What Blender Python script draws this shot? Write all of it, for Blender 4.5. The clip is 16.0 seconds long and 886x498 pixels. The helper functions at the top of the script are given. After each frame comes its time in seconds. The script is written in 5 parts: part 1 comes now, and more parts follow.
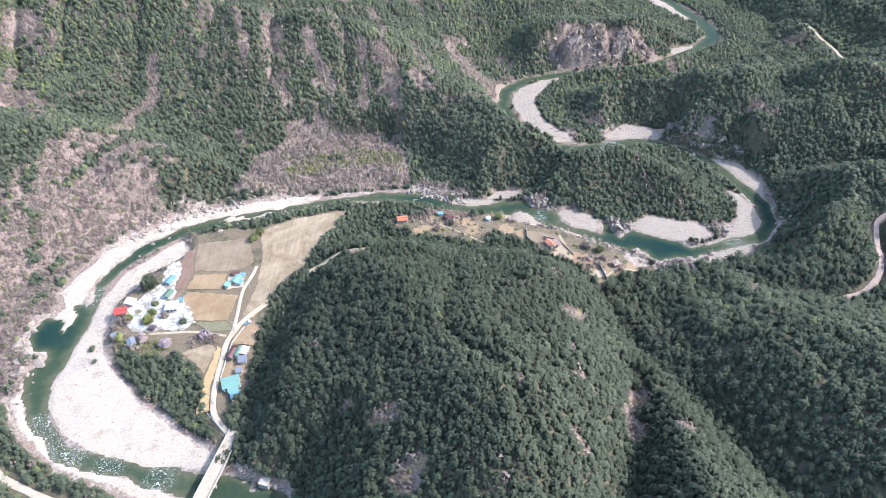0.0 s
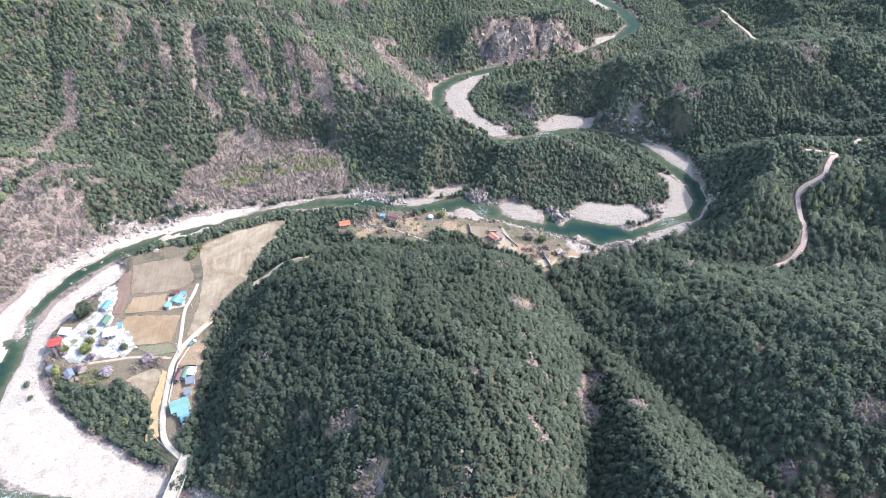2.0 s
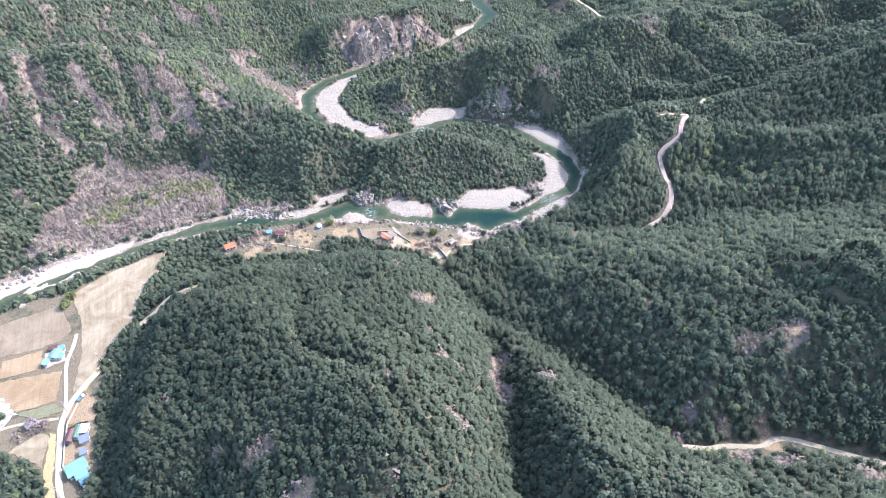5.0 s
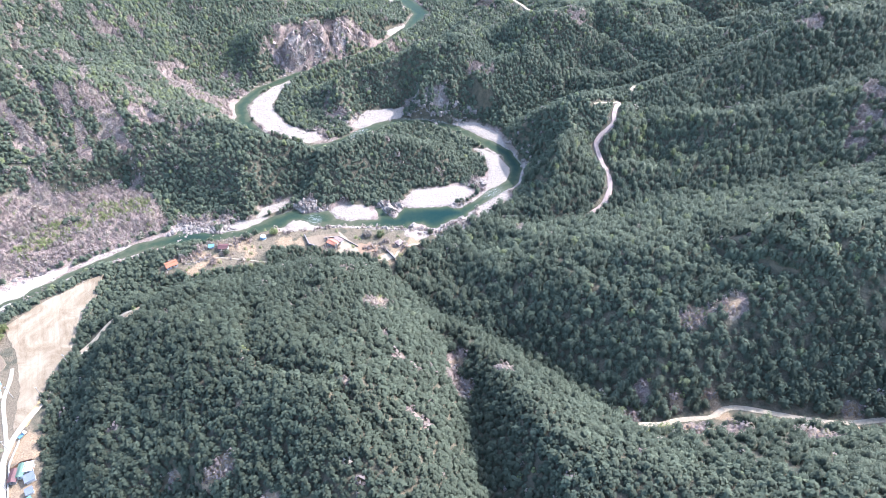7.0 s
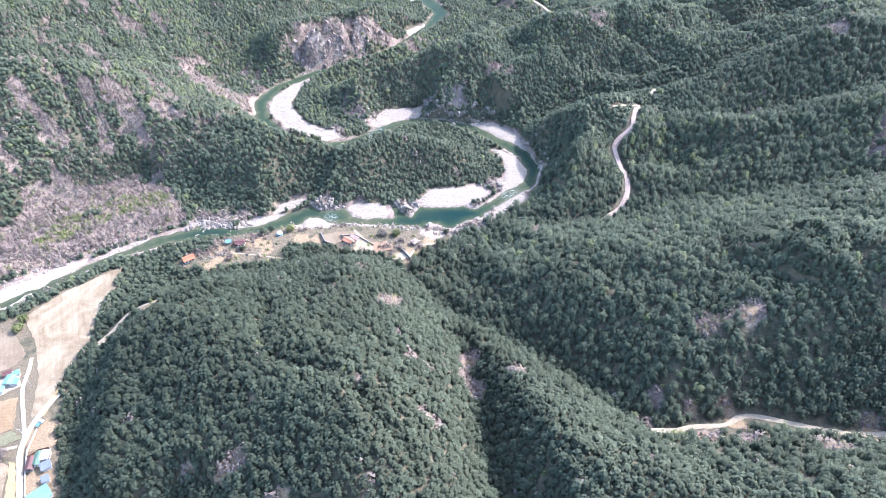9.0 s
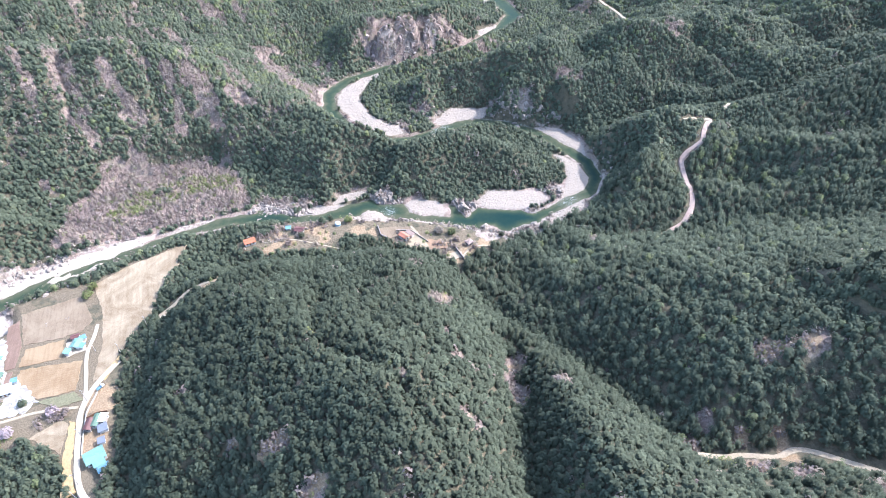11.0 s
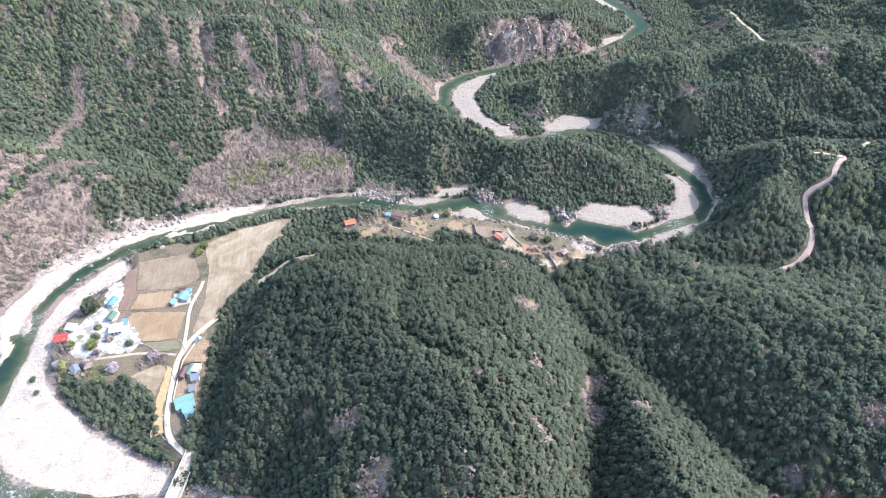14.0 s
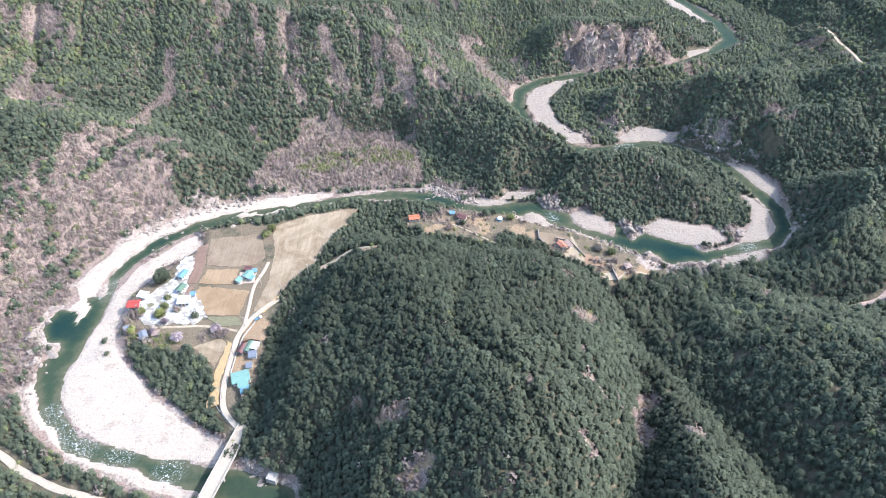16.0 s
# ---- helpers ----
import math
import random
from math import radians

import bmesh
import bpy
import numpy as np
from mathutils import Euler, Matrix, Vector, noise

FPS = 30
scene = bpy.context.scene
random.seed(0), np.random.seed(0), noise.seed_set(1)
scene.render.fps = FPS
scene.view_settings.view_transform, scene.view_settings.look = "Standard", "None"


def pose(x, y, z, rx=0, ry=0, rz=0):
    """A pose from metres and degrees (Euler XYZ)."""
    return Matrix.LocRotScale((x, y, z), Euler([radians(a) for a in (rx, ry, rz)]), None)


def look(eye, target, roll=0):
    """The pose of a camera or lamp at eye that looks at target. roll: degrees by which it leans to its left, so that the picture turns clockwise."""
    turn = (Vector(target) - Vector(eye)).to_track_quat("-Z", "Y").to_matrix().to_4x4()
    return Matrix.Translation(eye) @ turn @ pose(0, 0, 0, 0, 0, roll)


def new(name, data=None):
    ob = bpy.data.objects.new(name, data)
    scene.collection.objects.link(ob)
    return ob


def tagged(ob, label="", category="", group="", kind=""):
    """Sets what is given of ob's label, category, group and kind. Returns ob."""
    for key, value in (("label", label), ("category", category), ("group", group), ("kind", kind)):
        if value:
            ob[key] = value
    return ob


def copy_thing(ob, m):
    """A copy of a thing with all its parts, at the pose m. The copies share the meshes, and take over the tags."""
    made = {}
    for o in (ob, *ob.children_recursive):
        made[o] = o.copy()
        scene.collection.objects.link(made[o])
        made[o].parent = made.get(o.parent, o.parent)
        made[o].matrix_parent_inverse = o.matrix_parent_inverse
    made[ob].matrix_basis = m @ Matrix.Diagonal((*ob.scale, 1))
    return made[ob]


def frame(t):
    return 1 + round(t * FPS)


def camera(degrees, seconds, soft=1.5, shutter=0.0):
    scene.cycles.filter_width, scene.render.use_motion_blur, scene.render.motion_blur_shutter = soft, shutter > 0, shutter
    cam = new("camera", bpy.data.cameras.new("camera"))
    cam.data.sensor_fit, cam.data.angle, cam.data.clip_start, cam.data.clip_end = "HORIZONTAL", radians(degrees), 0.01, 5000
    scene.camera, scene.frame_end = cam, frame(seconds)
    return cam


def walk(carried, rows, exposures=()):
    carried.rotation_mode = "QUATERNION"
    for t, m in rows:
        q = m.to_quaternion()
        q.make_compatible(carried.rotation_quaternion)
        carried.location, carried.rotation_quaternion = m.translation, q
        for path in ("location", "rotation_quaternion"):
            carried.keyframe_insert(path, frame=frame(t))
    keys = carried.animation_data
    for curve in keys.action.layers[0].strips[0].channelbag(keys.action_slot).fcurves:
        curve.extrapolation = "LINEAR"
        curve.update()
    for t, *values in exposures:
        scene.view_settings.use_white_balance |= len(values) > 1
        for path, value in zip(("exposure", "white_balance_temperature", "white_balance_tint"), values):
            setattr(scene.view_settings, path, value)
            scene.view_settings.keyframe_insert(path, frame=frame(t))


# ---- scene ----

# ---- camera: hangs still in the air and turns ----
EYE = (0.0, 0.0, 300.0)


def heading(turn, tilt, roll):
    return pose(*EYE, 90 + tilt, 0, -turn) @ pose(0, 0, 0, 0, 0, roll)


cam = camera(69.41, 16.0, soft=0.9)
ROWS = [
    (0, 0.000, -42.756, 0.163),
    (0.5, 1.375, -42.756, 0.178),
    (1, 3.203, -42.749, 0.185),
    (1.5, 4.965, -42.756, 0.182),
    (2, 6.693, -42.768, 0.184),
    (2.5, 8.295, -42.772, 0.196),
    (3, 10.118, -42.780, 0.203),
    (3.5, 12.044, -42.769, 0.208),
    (4, 14.445, -42.773, 0.210),
    (4.5, 16.831, -42.780, 0.250),
    (5, 19.572, -42.770, 0.277),
    (5.2, 20.650, -42.788, 0.278),
    (7.3, 26.261, -42.791, 0.240),
    (7.5, 26.404, -42.797, 0.235),
    (8, 25.813, -42.794, 0.240),
    (8.5, 24.908, -42.786, 0.245),
    (9, 24.045, -42.786, 0.240),
    (9.2, 23.652, -42.782, 0.246),
    (11.3, 16.202, -42.791, 0.194),
    (11.5, 15.391, -42.796, 0.226),
    (12, 13.461, -42.806, 0.259),
    (12.5, 11.646, -42.797, 0.296),
    (13, 9.640, -42.813, 0.289),
    (13.5, 7.978, -42.816, 0.282),
    (14, 6.058, -42.805, 0.299),
    (14.5, 4.227, -42.812, 0.273),
    (15, 2.279, -42.814, 0.323),
    (15.5, 0.540, -42.820, 0.310),
    (16, -1.355, -42.814, 0.307),
]
walk(cam, [(t, heading(a, b, c)) for t, a, b, c in ROWS], [(0.0, 1.90, 5720, 12), (5.0, 2.22, 5560, 14), (7.5, 2.44, 5460, 16), (9.0, 2.42, 5470, 16), (12.0, 2.15, 5610, 13), (16.0, 1.94, 5730, 12)])

# ---- light: a clear spring noon with the sun on the right ----
SUN_TURN, SUN_HEIGHT = 84.0, 42.0
world = bpy.data.worlds.new("sky")
scene.world = world
world.use_nodes = True
sky = world.node_tree.nodes.new("ShaderNodeTexSky")
sky.sky_type, sky.sun_disc = "NISHITA", False
sky.sun_elevation, sky.sun_rotation = radians(SUN_HEIGHT), radians(SUN_TURN)
sky.air_density, sky.dust_density = 1.3, 2.0
back = world.node_tree.nodes["Background"]
back.inputs["Strength"].default_value = 0.15
world.node_tree.links.new(sky.outputs["Color"], back.inputs["Color"])
sun = new("sun", bpy.data.lights.new("sun", "SUN"))
sun.data.energy, sun.data.angle, sun.data.color = 2.2, radians(0.53), (1.0, 0.97, 0.93)
sun_way = Vector((math.sin(radians(SUN_TURN)) * math.cos(radians(SUN_HEIGHT)), math.cos(radians(SUN_TURN)) * math.cos(radians(SUN_HEIGHT)), math.sin(radians(SUN_HEIGHT))))
sun.matrix_world = look(sun_way * 800, (0, 0, 0))

# ---- materials ----


class Nodes:
    """A small builder of node materials."""

    def __init__(self, name, rough=0.8, metal=0.0, spec=0.3):
        self.mat = bpy.data.materials.new(name)
        self.mat.use_nodes = True
        self.tree = self.mat.node_tree
        self.bsdf = self.tree.nodes["Principled BSDF"]
        self.bsdf.inputs["Roughness"].default_value = rough
        self.bsdf.inputs["Metallic"].default_value = metal
        self.bsdf.inputs["Specular IOR Level"].default_value = spec
        self.coord = None

    def node(self, kind, **values):
        n = self.tree.nodes.new(kind)
        for key, value in values.items():
            n.inputs[key.replace("_", " ")].default_value = value
        return n

    def link(self, a, b):
        self.tree.links.new(a, b)

    def place(self):
        if self.coord is None:
            self.coord = self.tree.nodes.new("ShaderNodeNewGeometry").outputs["Position"]
        return self.coord

    def noise(self, scale, detail=4.0, rough=0.6, stretch=None, warp=0.0):
        n = self.node("ShaderNodeTexNoise", Scale=scale, Detail=detail, Roughness=rough, Distortion=warp)
        src = self.place()
        if stretch:
            m = self.node("ShaderNodeMapping", Scale=stretch)
            self.link(src, m.inputs["Vector"])
            src = m.outputs["Vector"]
        self.link(src, n.inputs["Vector"])
        return n.outputs["Fac"]

    def cells(self, scale, out="Distance"):
        n = self.node("ShaderNodeTexVoronoi", Scale=scale)
        self.link(self.place(), n.inputs["Vector"])
        return n.outputs[out]

    def attr(self, name):
        n = self.tree.nodes.new("ShaderNodeAttribute")
        n.attribute_name = name
        return n.outputs["Fac"]

    def ramp(self, src, stops):
        n = self.tree.nodes.new("ShaderNodeValToRGB")
        e = n.color_ramp.elements
        while len(e) < len(stops):
            e.new(0.5)
        for el, (p, c) in zip(e, stops):
            el.position = p
            el.color = (*c, 1) if isinstance(c, tuple) else (c, c, c, 1)
        self.link(src, n.inputs["Fac"])
        return n.outputs["Color"]

    def math(self, op, a, b=0.0):
        n = self.tree.nodes.new("ShaderNodeMath")
        n.operation = op
        for i, v in enumerate((a, b)):
            if isinstance(v, (int, float)):
                n.inputs[i].default_value = v
            else:
                self.link(v, n.inputs[i])
        return n.outputs[0]

    def band(self, src, low, high):
        n = self.tree.nodes.new("ShaderNodeMapRange")
        n.interpolation_type = "SMOOTHSTEP"
        n.inputs["From Min"].default_value, n.inputs["From Max"].default_value = low, high
        self.link(src, n.inputs["Value"])
        return n.outputs["Result"]

    def mix(self, fac, a, b, blend="MIX"):
        n = self.tree.nodes.new("ShaderNodeMix")
        n.data_type, n.blend_type = "RGBA", blend
        for i, v in ((0, fac), (6, a), (7, b)):
            if isinstance(v, tuple):
                n.inputs[i].default_value = (*v, 1)
            elif isinstance(v, (int, float)):
                n.inputs[i].default_value = v
            else:
                self.link(v, n.inputs[i])
        return n.outputs[2]

    def colour(self, src):
        if isinstance(src, tuple):
            self.bsdf.inputs["Base Color"].default_value = (*src, 1)
        else:
            self.link(src, self.bsdf.inputs["Base Color"])
        return self

    def bump(self, src, distance, strength=1.0):
        n = self.node("ShaderNodeBump", Strength=strength, Distance=distance)
        self.link(src, n.inputs["Height"])
        self.link(n.outputs["Normal"], self.bsdf.inputs["Normal"])
        return self


def worn(name, base, rough=0.7, metal=0.0, vary=0.25, grain=6.0, blotch=0.4, dirt=(0.12, 0.10, 0.08), dirty=0.25, relief=0.03):
    """A surface of one material with grain, blotches and dirt."""
    m = Nodes(name, rough, metal)
    dark = tuple(c * (1 - vary) for c in base)
    light = tuple(min(1.0, c * (1 + vary)) for c in base)
    c = m.ramp(m.noise(grain), [(0.3, dark), (0.7, light)])
    c = m.mix(m.math("MULTIPLY", m.band(m.noise(blotch, 5), 0.5, 0.75), dirty), c, dirt)
    return m.colour(c).bump(m.noise(grain * 1.5), relief).mat


def make_ground():
    m = Nodes("ground", 0.92, 0, 0.15)
    fine, mid, wide = m.noise(1.3, 6), m.noise(0.22, 5), m.noise(0.05, 4)
    litter = m.mix(m.band(mid, 0.35, 0.7), (0.070, 0.062, 0.040), (0.125, 0.100, 0.063))
    scrub = m.mix(m.band(fine, 0.35, 0.65), (0.145, 0.102, 0.082), (0.250, 0.182, 0.148))
    scrub = m.mix(m.band(mid, 0.45, 0.75), scrub, (0.195, 0.160, 0.110))
    c = m.mix(m.band(m.math("ADD", m.attr("bare"), m.math("MULTIPLY", m.math("SUBTRACT", mid, 0.5), 0.7)), 0.35, 0.6), litter, scrub)
    turf = m.mix(m.band(fine, 0.3, 0.7), (0.100, 0.078, 0.050), (0.165, 0.128, 0.085))
    c = m.mix(m.band(m.math("ADD", m.attr("grass"), m.math("MULTIPLY", m.math("SUBTRACT", mid, 0.5), 0.8)), 0.35, 0.65), c, turf)
    soil = m.mix(m.band(fine, 0.3, 0.7), (0.175, 0.116, 0.068), (0.275, 0.198, 0.122))
    c = m.mix(m.band(m.math("ADD", m.attr("soil"), m.math("MULTIPLY", m.math("SUBTRACT", mid, 0.5), 0.6)), 0.4, 0.6), c, soil)
    crack = m.cells(0.45)
    stone = m.mix(m.band(m.noise(0.5, 6, 0.7), 0.35, 0.65), (0.16, 0.122, 0.098), (0.33, 0.268, 0.218))
    stone = m.mix(m.band(m.noise(0.16, 5), 0.55, 0.75), stone, (0.16, 0.125, 0.095))
    c = m.mix(m.band(m.math("ADD", m.attr("rock"), m.math("MULTIPLY", m.math("SUBTRACT", mid, 0.5), 0.9)), 0.4, 0.6), c, stone)
    pebble = m.mix(m.band(m.cells(2.8, "Color"), 0.1, 0.9), (0.300, 0.240, 0.182), (0.390, 0.322, 0.252))
    sand = m.mix(m.band(m.cells(3.2, "Color"), 0.1, 0.9), (0.218, 0.176, 0.136), (0.278, 0.229, 0.182))
    pebble = m.mix(m.attr("pale"), sand, pebble)
    pebble = m.mix(m.math("MULTIPLY", m.band(wide, 0.5, 0.7), m.attr("pale")), pebble, (0.300, 0.255, 0.205))
    pebble = m.mix(m.math("MULTIPLY", m.band(m.noise(0.13, 7, 0.7), 0.52, 0.66), 0.5), pebble, (0.185, 0.152, 0.115))
    c = m.mix(m.band(m.math("ADD", m.attr("bar"), m.math("MULTIPLY", m.math("SUBTRACT", m.noise(0.5, 5), 0.5), 3.0)), -0.4, 0.6), c, pebble)
    wet = m.mix(m.band(m.noise(0.35, 5), 0.35, 0.7), (0.10, 0.10, 0.065), (0.24, 0.22, 0.16))
    c = m.mix(m.band(m.math("ADD", m.attr("water"), m.math("MULTIPLY", m.math("SUBTRACT", fine, 0.5), 0.8)), 0.5, -0.1), c, wet)
    m.colour(c)
    m.bump(m.math("ADD", m.math("MULTIPLY", crack, 0.6), fine), 0.5, 0.8)
    return m.mat


def make_water():
    m = Nodes("river_water", 0.07, 0, 0.1)
    m.bsdf.inputs["IOR"].default_value = 1.12
    deep = m.math("ADD", m.attr("depth"), m.math("MULTIPLY", m.math("SUBTRACT", m.noise(0.25, 4), 0.5), 0.5))
    c = m.ramp(deep, [(0.0, (0.085, 0.080, 0.050)), (0.3, (0.036, 0.050, 0.030)), (0.6, (0.020, 0.035, 0.026)), (1.0, (0.010, 0.026, 0.023))])
    foam = m.math("MULTIPLY", m.math("MULTIPLY", m.band(m.noise(0.35, 8, 0.8, None, 3.0), 0.52, 0.66), 0.85), m.attr("foam"))
    m.colour(m.mix(foam, c, (0.75, 0.76, 0.74)))
    m.link(m.math("ADD", m.math("MULTIPLY", foam, 0.5), 0.09), m.bsdf.inputs["Roughness"])
    m.bump(m.noise(1.1, 3), 0.08, 0.5)
    return m.mat


def make_leaf(name, stops, rough=0.75, gloss=0.2):
    m = Nodes(name, rough, 0, gloss)
    geo = m.tree.nodes.new("ShaderNodeNewGeometry")
    r = geo.outputs["Random Per Island"]
    # needles scatter light as one soft mass, along the canopy that they belong to
    way, half, total = m.tree.nodes.new("ShaderNodeAttribute"), m.tree.nodes.new("ShaderNodeVectorMath"), m.tree.nodes.new("ShaderNodeVectorMath")
    way.attribute_name, half.operation, half.inputs["Scale"].default_value = "canopy", "SCALE", 0.2
    m.link(geo.outputs["Normal"], half.inputs[0])
    m.link(half.outputs[0], total.inputs[0])
    m.link(way.outputs["Vector"], total.inputs[1])
    unit = m.tree.nodes.new("ShaderNodeVectorMath")
    unit.operation = "NORMALIZE"
    m.link(total.outputs[0], unit.inputs[0])
    m.link(unit.outputs[0], m.bsdf.inputs["Normal"])
    c = m.ramp(m.attr("tint"), stops)
    c = m.mix(0.55, c, m.ramp(r, [(0.0, 0.7), (1.0, 1.0)]), "MULTIPLY")
    m.colour(c)
    thin, both = m.tree.nodes.new("ShaderNodeBsdfTranslucent"), m.tree.nodes.new("ShaderNodeMixShader")
    m.link(c, thin.inputs["Color"])
    m.link(unit.outputs[0], thin.inputs["Normal"])
    both.inputs[0].default_value = 0.30
    m.link(m.bsdf.outputs[0], both.inputs[1])
    m.link(thin.outputs[0], both.inputs[2])
    m.link(both.outputs[0], m.tree.nodes["Material Output"].inputs["Surface"])
    return m.mat


def make_plough(name, dark, light, turn, pitch=1.6):
    m = Nodes(name, 0.95, 0, 0.1)
    wave = m.node("ShaderNodeTexWave", Scale=1.0 / pitch, Distortion=2.0, Detail=2.0, Detail_Scale=0.6)
    mp = m.node("ShaderNodeMapping", Rotation=(0, 0, turn))
    m.link(m.place(), mp.inputs["Vector"])
    m.link(mp.outputs["Vector"], wave.inputs["Vector"])
    c = m.mix(m.band(m.noise(0.045, 8, 0.75, None, 1.2), 0.36, 0.64), dark, light)
    streak = m.node("ShaderNodeTexNoise", Scale=0.5, Detail=5.0)
    far = m.node("ShaderNodeMapping", Rotation=(0, 0, turn), Scale=(1.6, 0.12, 1.0))
    m.link(m.place(), far.inputs["Vector"])
    m.link(far.outputs["Vector"], streak.inputs["Vector"])
    c = m.mix(m.math("MULTIPLY", m.band(streak.outputs["Fac"], 0.42, 0.62), 0.28), c, tuple(v * 0.72 for v in dark))
    c = m.mix(m.math("MULTIPLY", wave.outputs["Fac"], 0.06), c, tuple(v * 0.55 for v in dark))
    c = m.mix(m.math("MULTIPLY", m.band(m.noise(2.5, 5), 0.45, 0.7), 0.4), c, tuple(min(1, v * 1.3) for v in light))
    m.colour(c).bump(m.math("ADD", wave.outputs["Fac"], m.noise(3.0)), 0.15, 0.35)
    return m.mat


GROUND, RIVER = make_ground(), make_water()
PINE = make_leaf("pine_needles", [(0.0, (0.065, 0.074, 0.046)), (0.45, (0.096, 0.110, 0.069)), (0.8, (0.124, 0.137, 0.085)), (1.0, (0.165, 0.178, 0.080))], 0.75, 0.12)
TWIG = make_leaf("bare_twigs", [(0.0, (0.170, 0.128, 0.108)), (0.6, (0.260, 0.202, 0.170)), (1.0, (0.27, 0.225, 0.165))], 0.9)
SPRING = make_leaf("spring_leaves", [(0.0, (0.115, 0.125, 0.055)), (0.6, (0.20, 0.215, 0.075)), (1.0, (0.33, 0.34, 0.09))])
BLOSSOM = make_leaf("blossom", [(0.0, (0.26, 0.195, 0.195)), (1.0, (0.42, 0.34, 0.345))])
BARK = worn("bark", (0.13, 0.09, 0.065), 0.9, vary=0.35)
ROCK = worn("granite", (0.212, 0.172, 0.138), 0.85, vary=0.4, grain=1.2, blotch=0.35, dirt=(0.24, 0.2, 0.16), dirty=0.55, relief=0.12)
CLIFF = worn("pink_cliff", (0.255, 0.190, 0.158), 0.9, vary=0.4, grain=0.9, blotch=0.2, dirt=(0.12, 0.095, 0.08), dirty=0.6, relief=0.15)
STONE = worn("river_stone", (0.262, 0.224, 0.182), 0.85, vary=0.2, grain=2.5, dirty=0.2)
CONCRETE = worn("concrete", (0.334, 0.295, 0.246), 0.85, vary=0.12, grain=1.2, dirty=0.3)
LANE = worn("concrete_lane", (0.326, 0.268, 0.198), 0.9, vary=0.15, grain=0.8, dirt=(0.34, 0.27, 0.19), dirty=0.5)
TRACK = worn("dirt_track", (0.290, 0.230, 0.155), 0.95, vary=0.2, grain=0.7, dirt=(0.36, 0.27, 0.18), dirty=0.5)
REDLANE = worn("reddish_lane", (0.330, 0.238, 0.190), 0.95, vary=0.25, grain=0.8)
def make_yard():
    m = Nodes("white_gravel", 0.92, 0, 0.15)
    c = m.ramp(m.noise(1.1, 6), [(0.3, (0.315, 0.300, 0.280)), (0.7, (0.43, 0.412, 0.388))])
    c = m.mix(m.math("MULTIPLY", m.band(m.noise(0.20, 6, 0.65), 0.47, 0.58), 0.85), c, (0.185, 0.155, 0.118))
    c = m.mix(m.math("MULTIPLY", m.band(m.noise(0.42, 5), 0.58, 0.66), 0.7), c, (0.12, 0.115, 0.07))
    return m.colour(c).bump(m.noise(2.5, 5), 0.08).mat


WHITE_GRAVEL = make_yard()
BROWN_FIELD = make_plough("brown_field", (0.190, 0.125, 0.070), (0.255, 0.180, 0.108), 0.2)
PALE_FIELD = make_plough("pale_field", (0.165, 0.118, 0.072), (0.285, 0.225, 0.152), 1.0, 3.4)
GREY_FIELD = make_plough("grey_field", (0.155, 0.112, 0.074), (0.215, 0.163, 0.110), 0.5, 1.2)
RED_EARTH = worn("red_earth", (0.225, 0.140, 0.084), 0.95, vary=0.25, grain=0.9, dirt=(0.2, 0.15, 0.1), dirty=0.6)
RED_FIELD = make_plough("red_field", (0.145, 0.093, 0.068), (0.196, 0.132, 0.098), 1.2, 1.1)
OCHRE_SOIL = worn("ochre_soil", (0.314, 0.216, 0.105), 0.95, vary=0.2, grain=0.9, dirt=(0.3, 0.22, 0.14), dirty=0.5)
TAN_SOIL = worn("tan_soil", (0.269, 0.209, 0.135), 0.95, vary=0.25, grain=0.9, dirt=(0.26, 0.22, 0.14), dirty=0.5)
DRY_GRASS = worn("dry_grass", (0.135, 0.123, 0.071), 0.95, vary=0.3, grain=1.4, dirt=(0.2, 0.17, 0.09), dirty=0.5)
PLASTER = worn("plaster", (0.509, 0.486, 0.449), 0.85, vary=0.1, dirty=0.3)
DARKWALL = worn("dark_wall", (0.20, 0.17, 0.15), 0.85, vary=0.2)
GLASS = Nodes("window_glass", 0.12, 0, 0.5).colour((0.05, 0.06, 0.07)).mat
WOODWORK = worn("brown_wood", (0.17, 0.10, 0.06), 0.75, vary=0.25)
STEEL = worn("galvanised_steel", (0.55, 0.56, 0.57), 0.45, 0.6, vary=0.1)
ROOF = {name: worn("roof_" + name, c, 0.45, 0.0, vary=0.12, grain=3.0, blotch=0.5, dirt=tuple(v * 0.55 for v in c), dirty=0.45) for name, c in {
    "teal": (0.145, 0.245, 0.198), "blue": (0.115, 0.205, 0.245), "red": (0.306, 0.051, 0.038), "orange": (0.330, 0.118, 0.058), "green": (0.095, 0.140, 0.095),
    "grey": (0.145, 0.153, 0.170), "white": (0.612, 0.612, 0.603), "maroon": (0.110, 0.050, 0.044), "brown": (0.230, 0.162, 0.128), "rust": (0.357, 0.145, 0.085)}.items()}

# ---- the lie of the land: river, ridges, valleys and terraces, in metres above the river ----
WATER_LOW = [(-110, 20, 11), (-92, 80, 10), (-78, 118, 9), (-82, 140, 9), (-106, 149, 9), (-126, 152, 6), (-144, 156, 4.5), (-171, 164, 3), (-195, 170, 2.5),
             (-212, 185, 2), (-224, 205, 3), (-224, 223, 3), (-220, 240, 2), (-219, 259, 2), (-219, 273, 2.5), (-222, 288, 2.5), (-215, 308, 3.5), (-202, 327, 4),
             (-186, 340, 4.5), (-164, 350, 5.5), (-142, 357, 5), (-122, 364, 3.5), (-103, 370.5, 2.5), (-74, 379, 2.8), (-45, 383, 5), (-19, 380, 5.5), (-2, 373, 4), (27, 367, 2)]
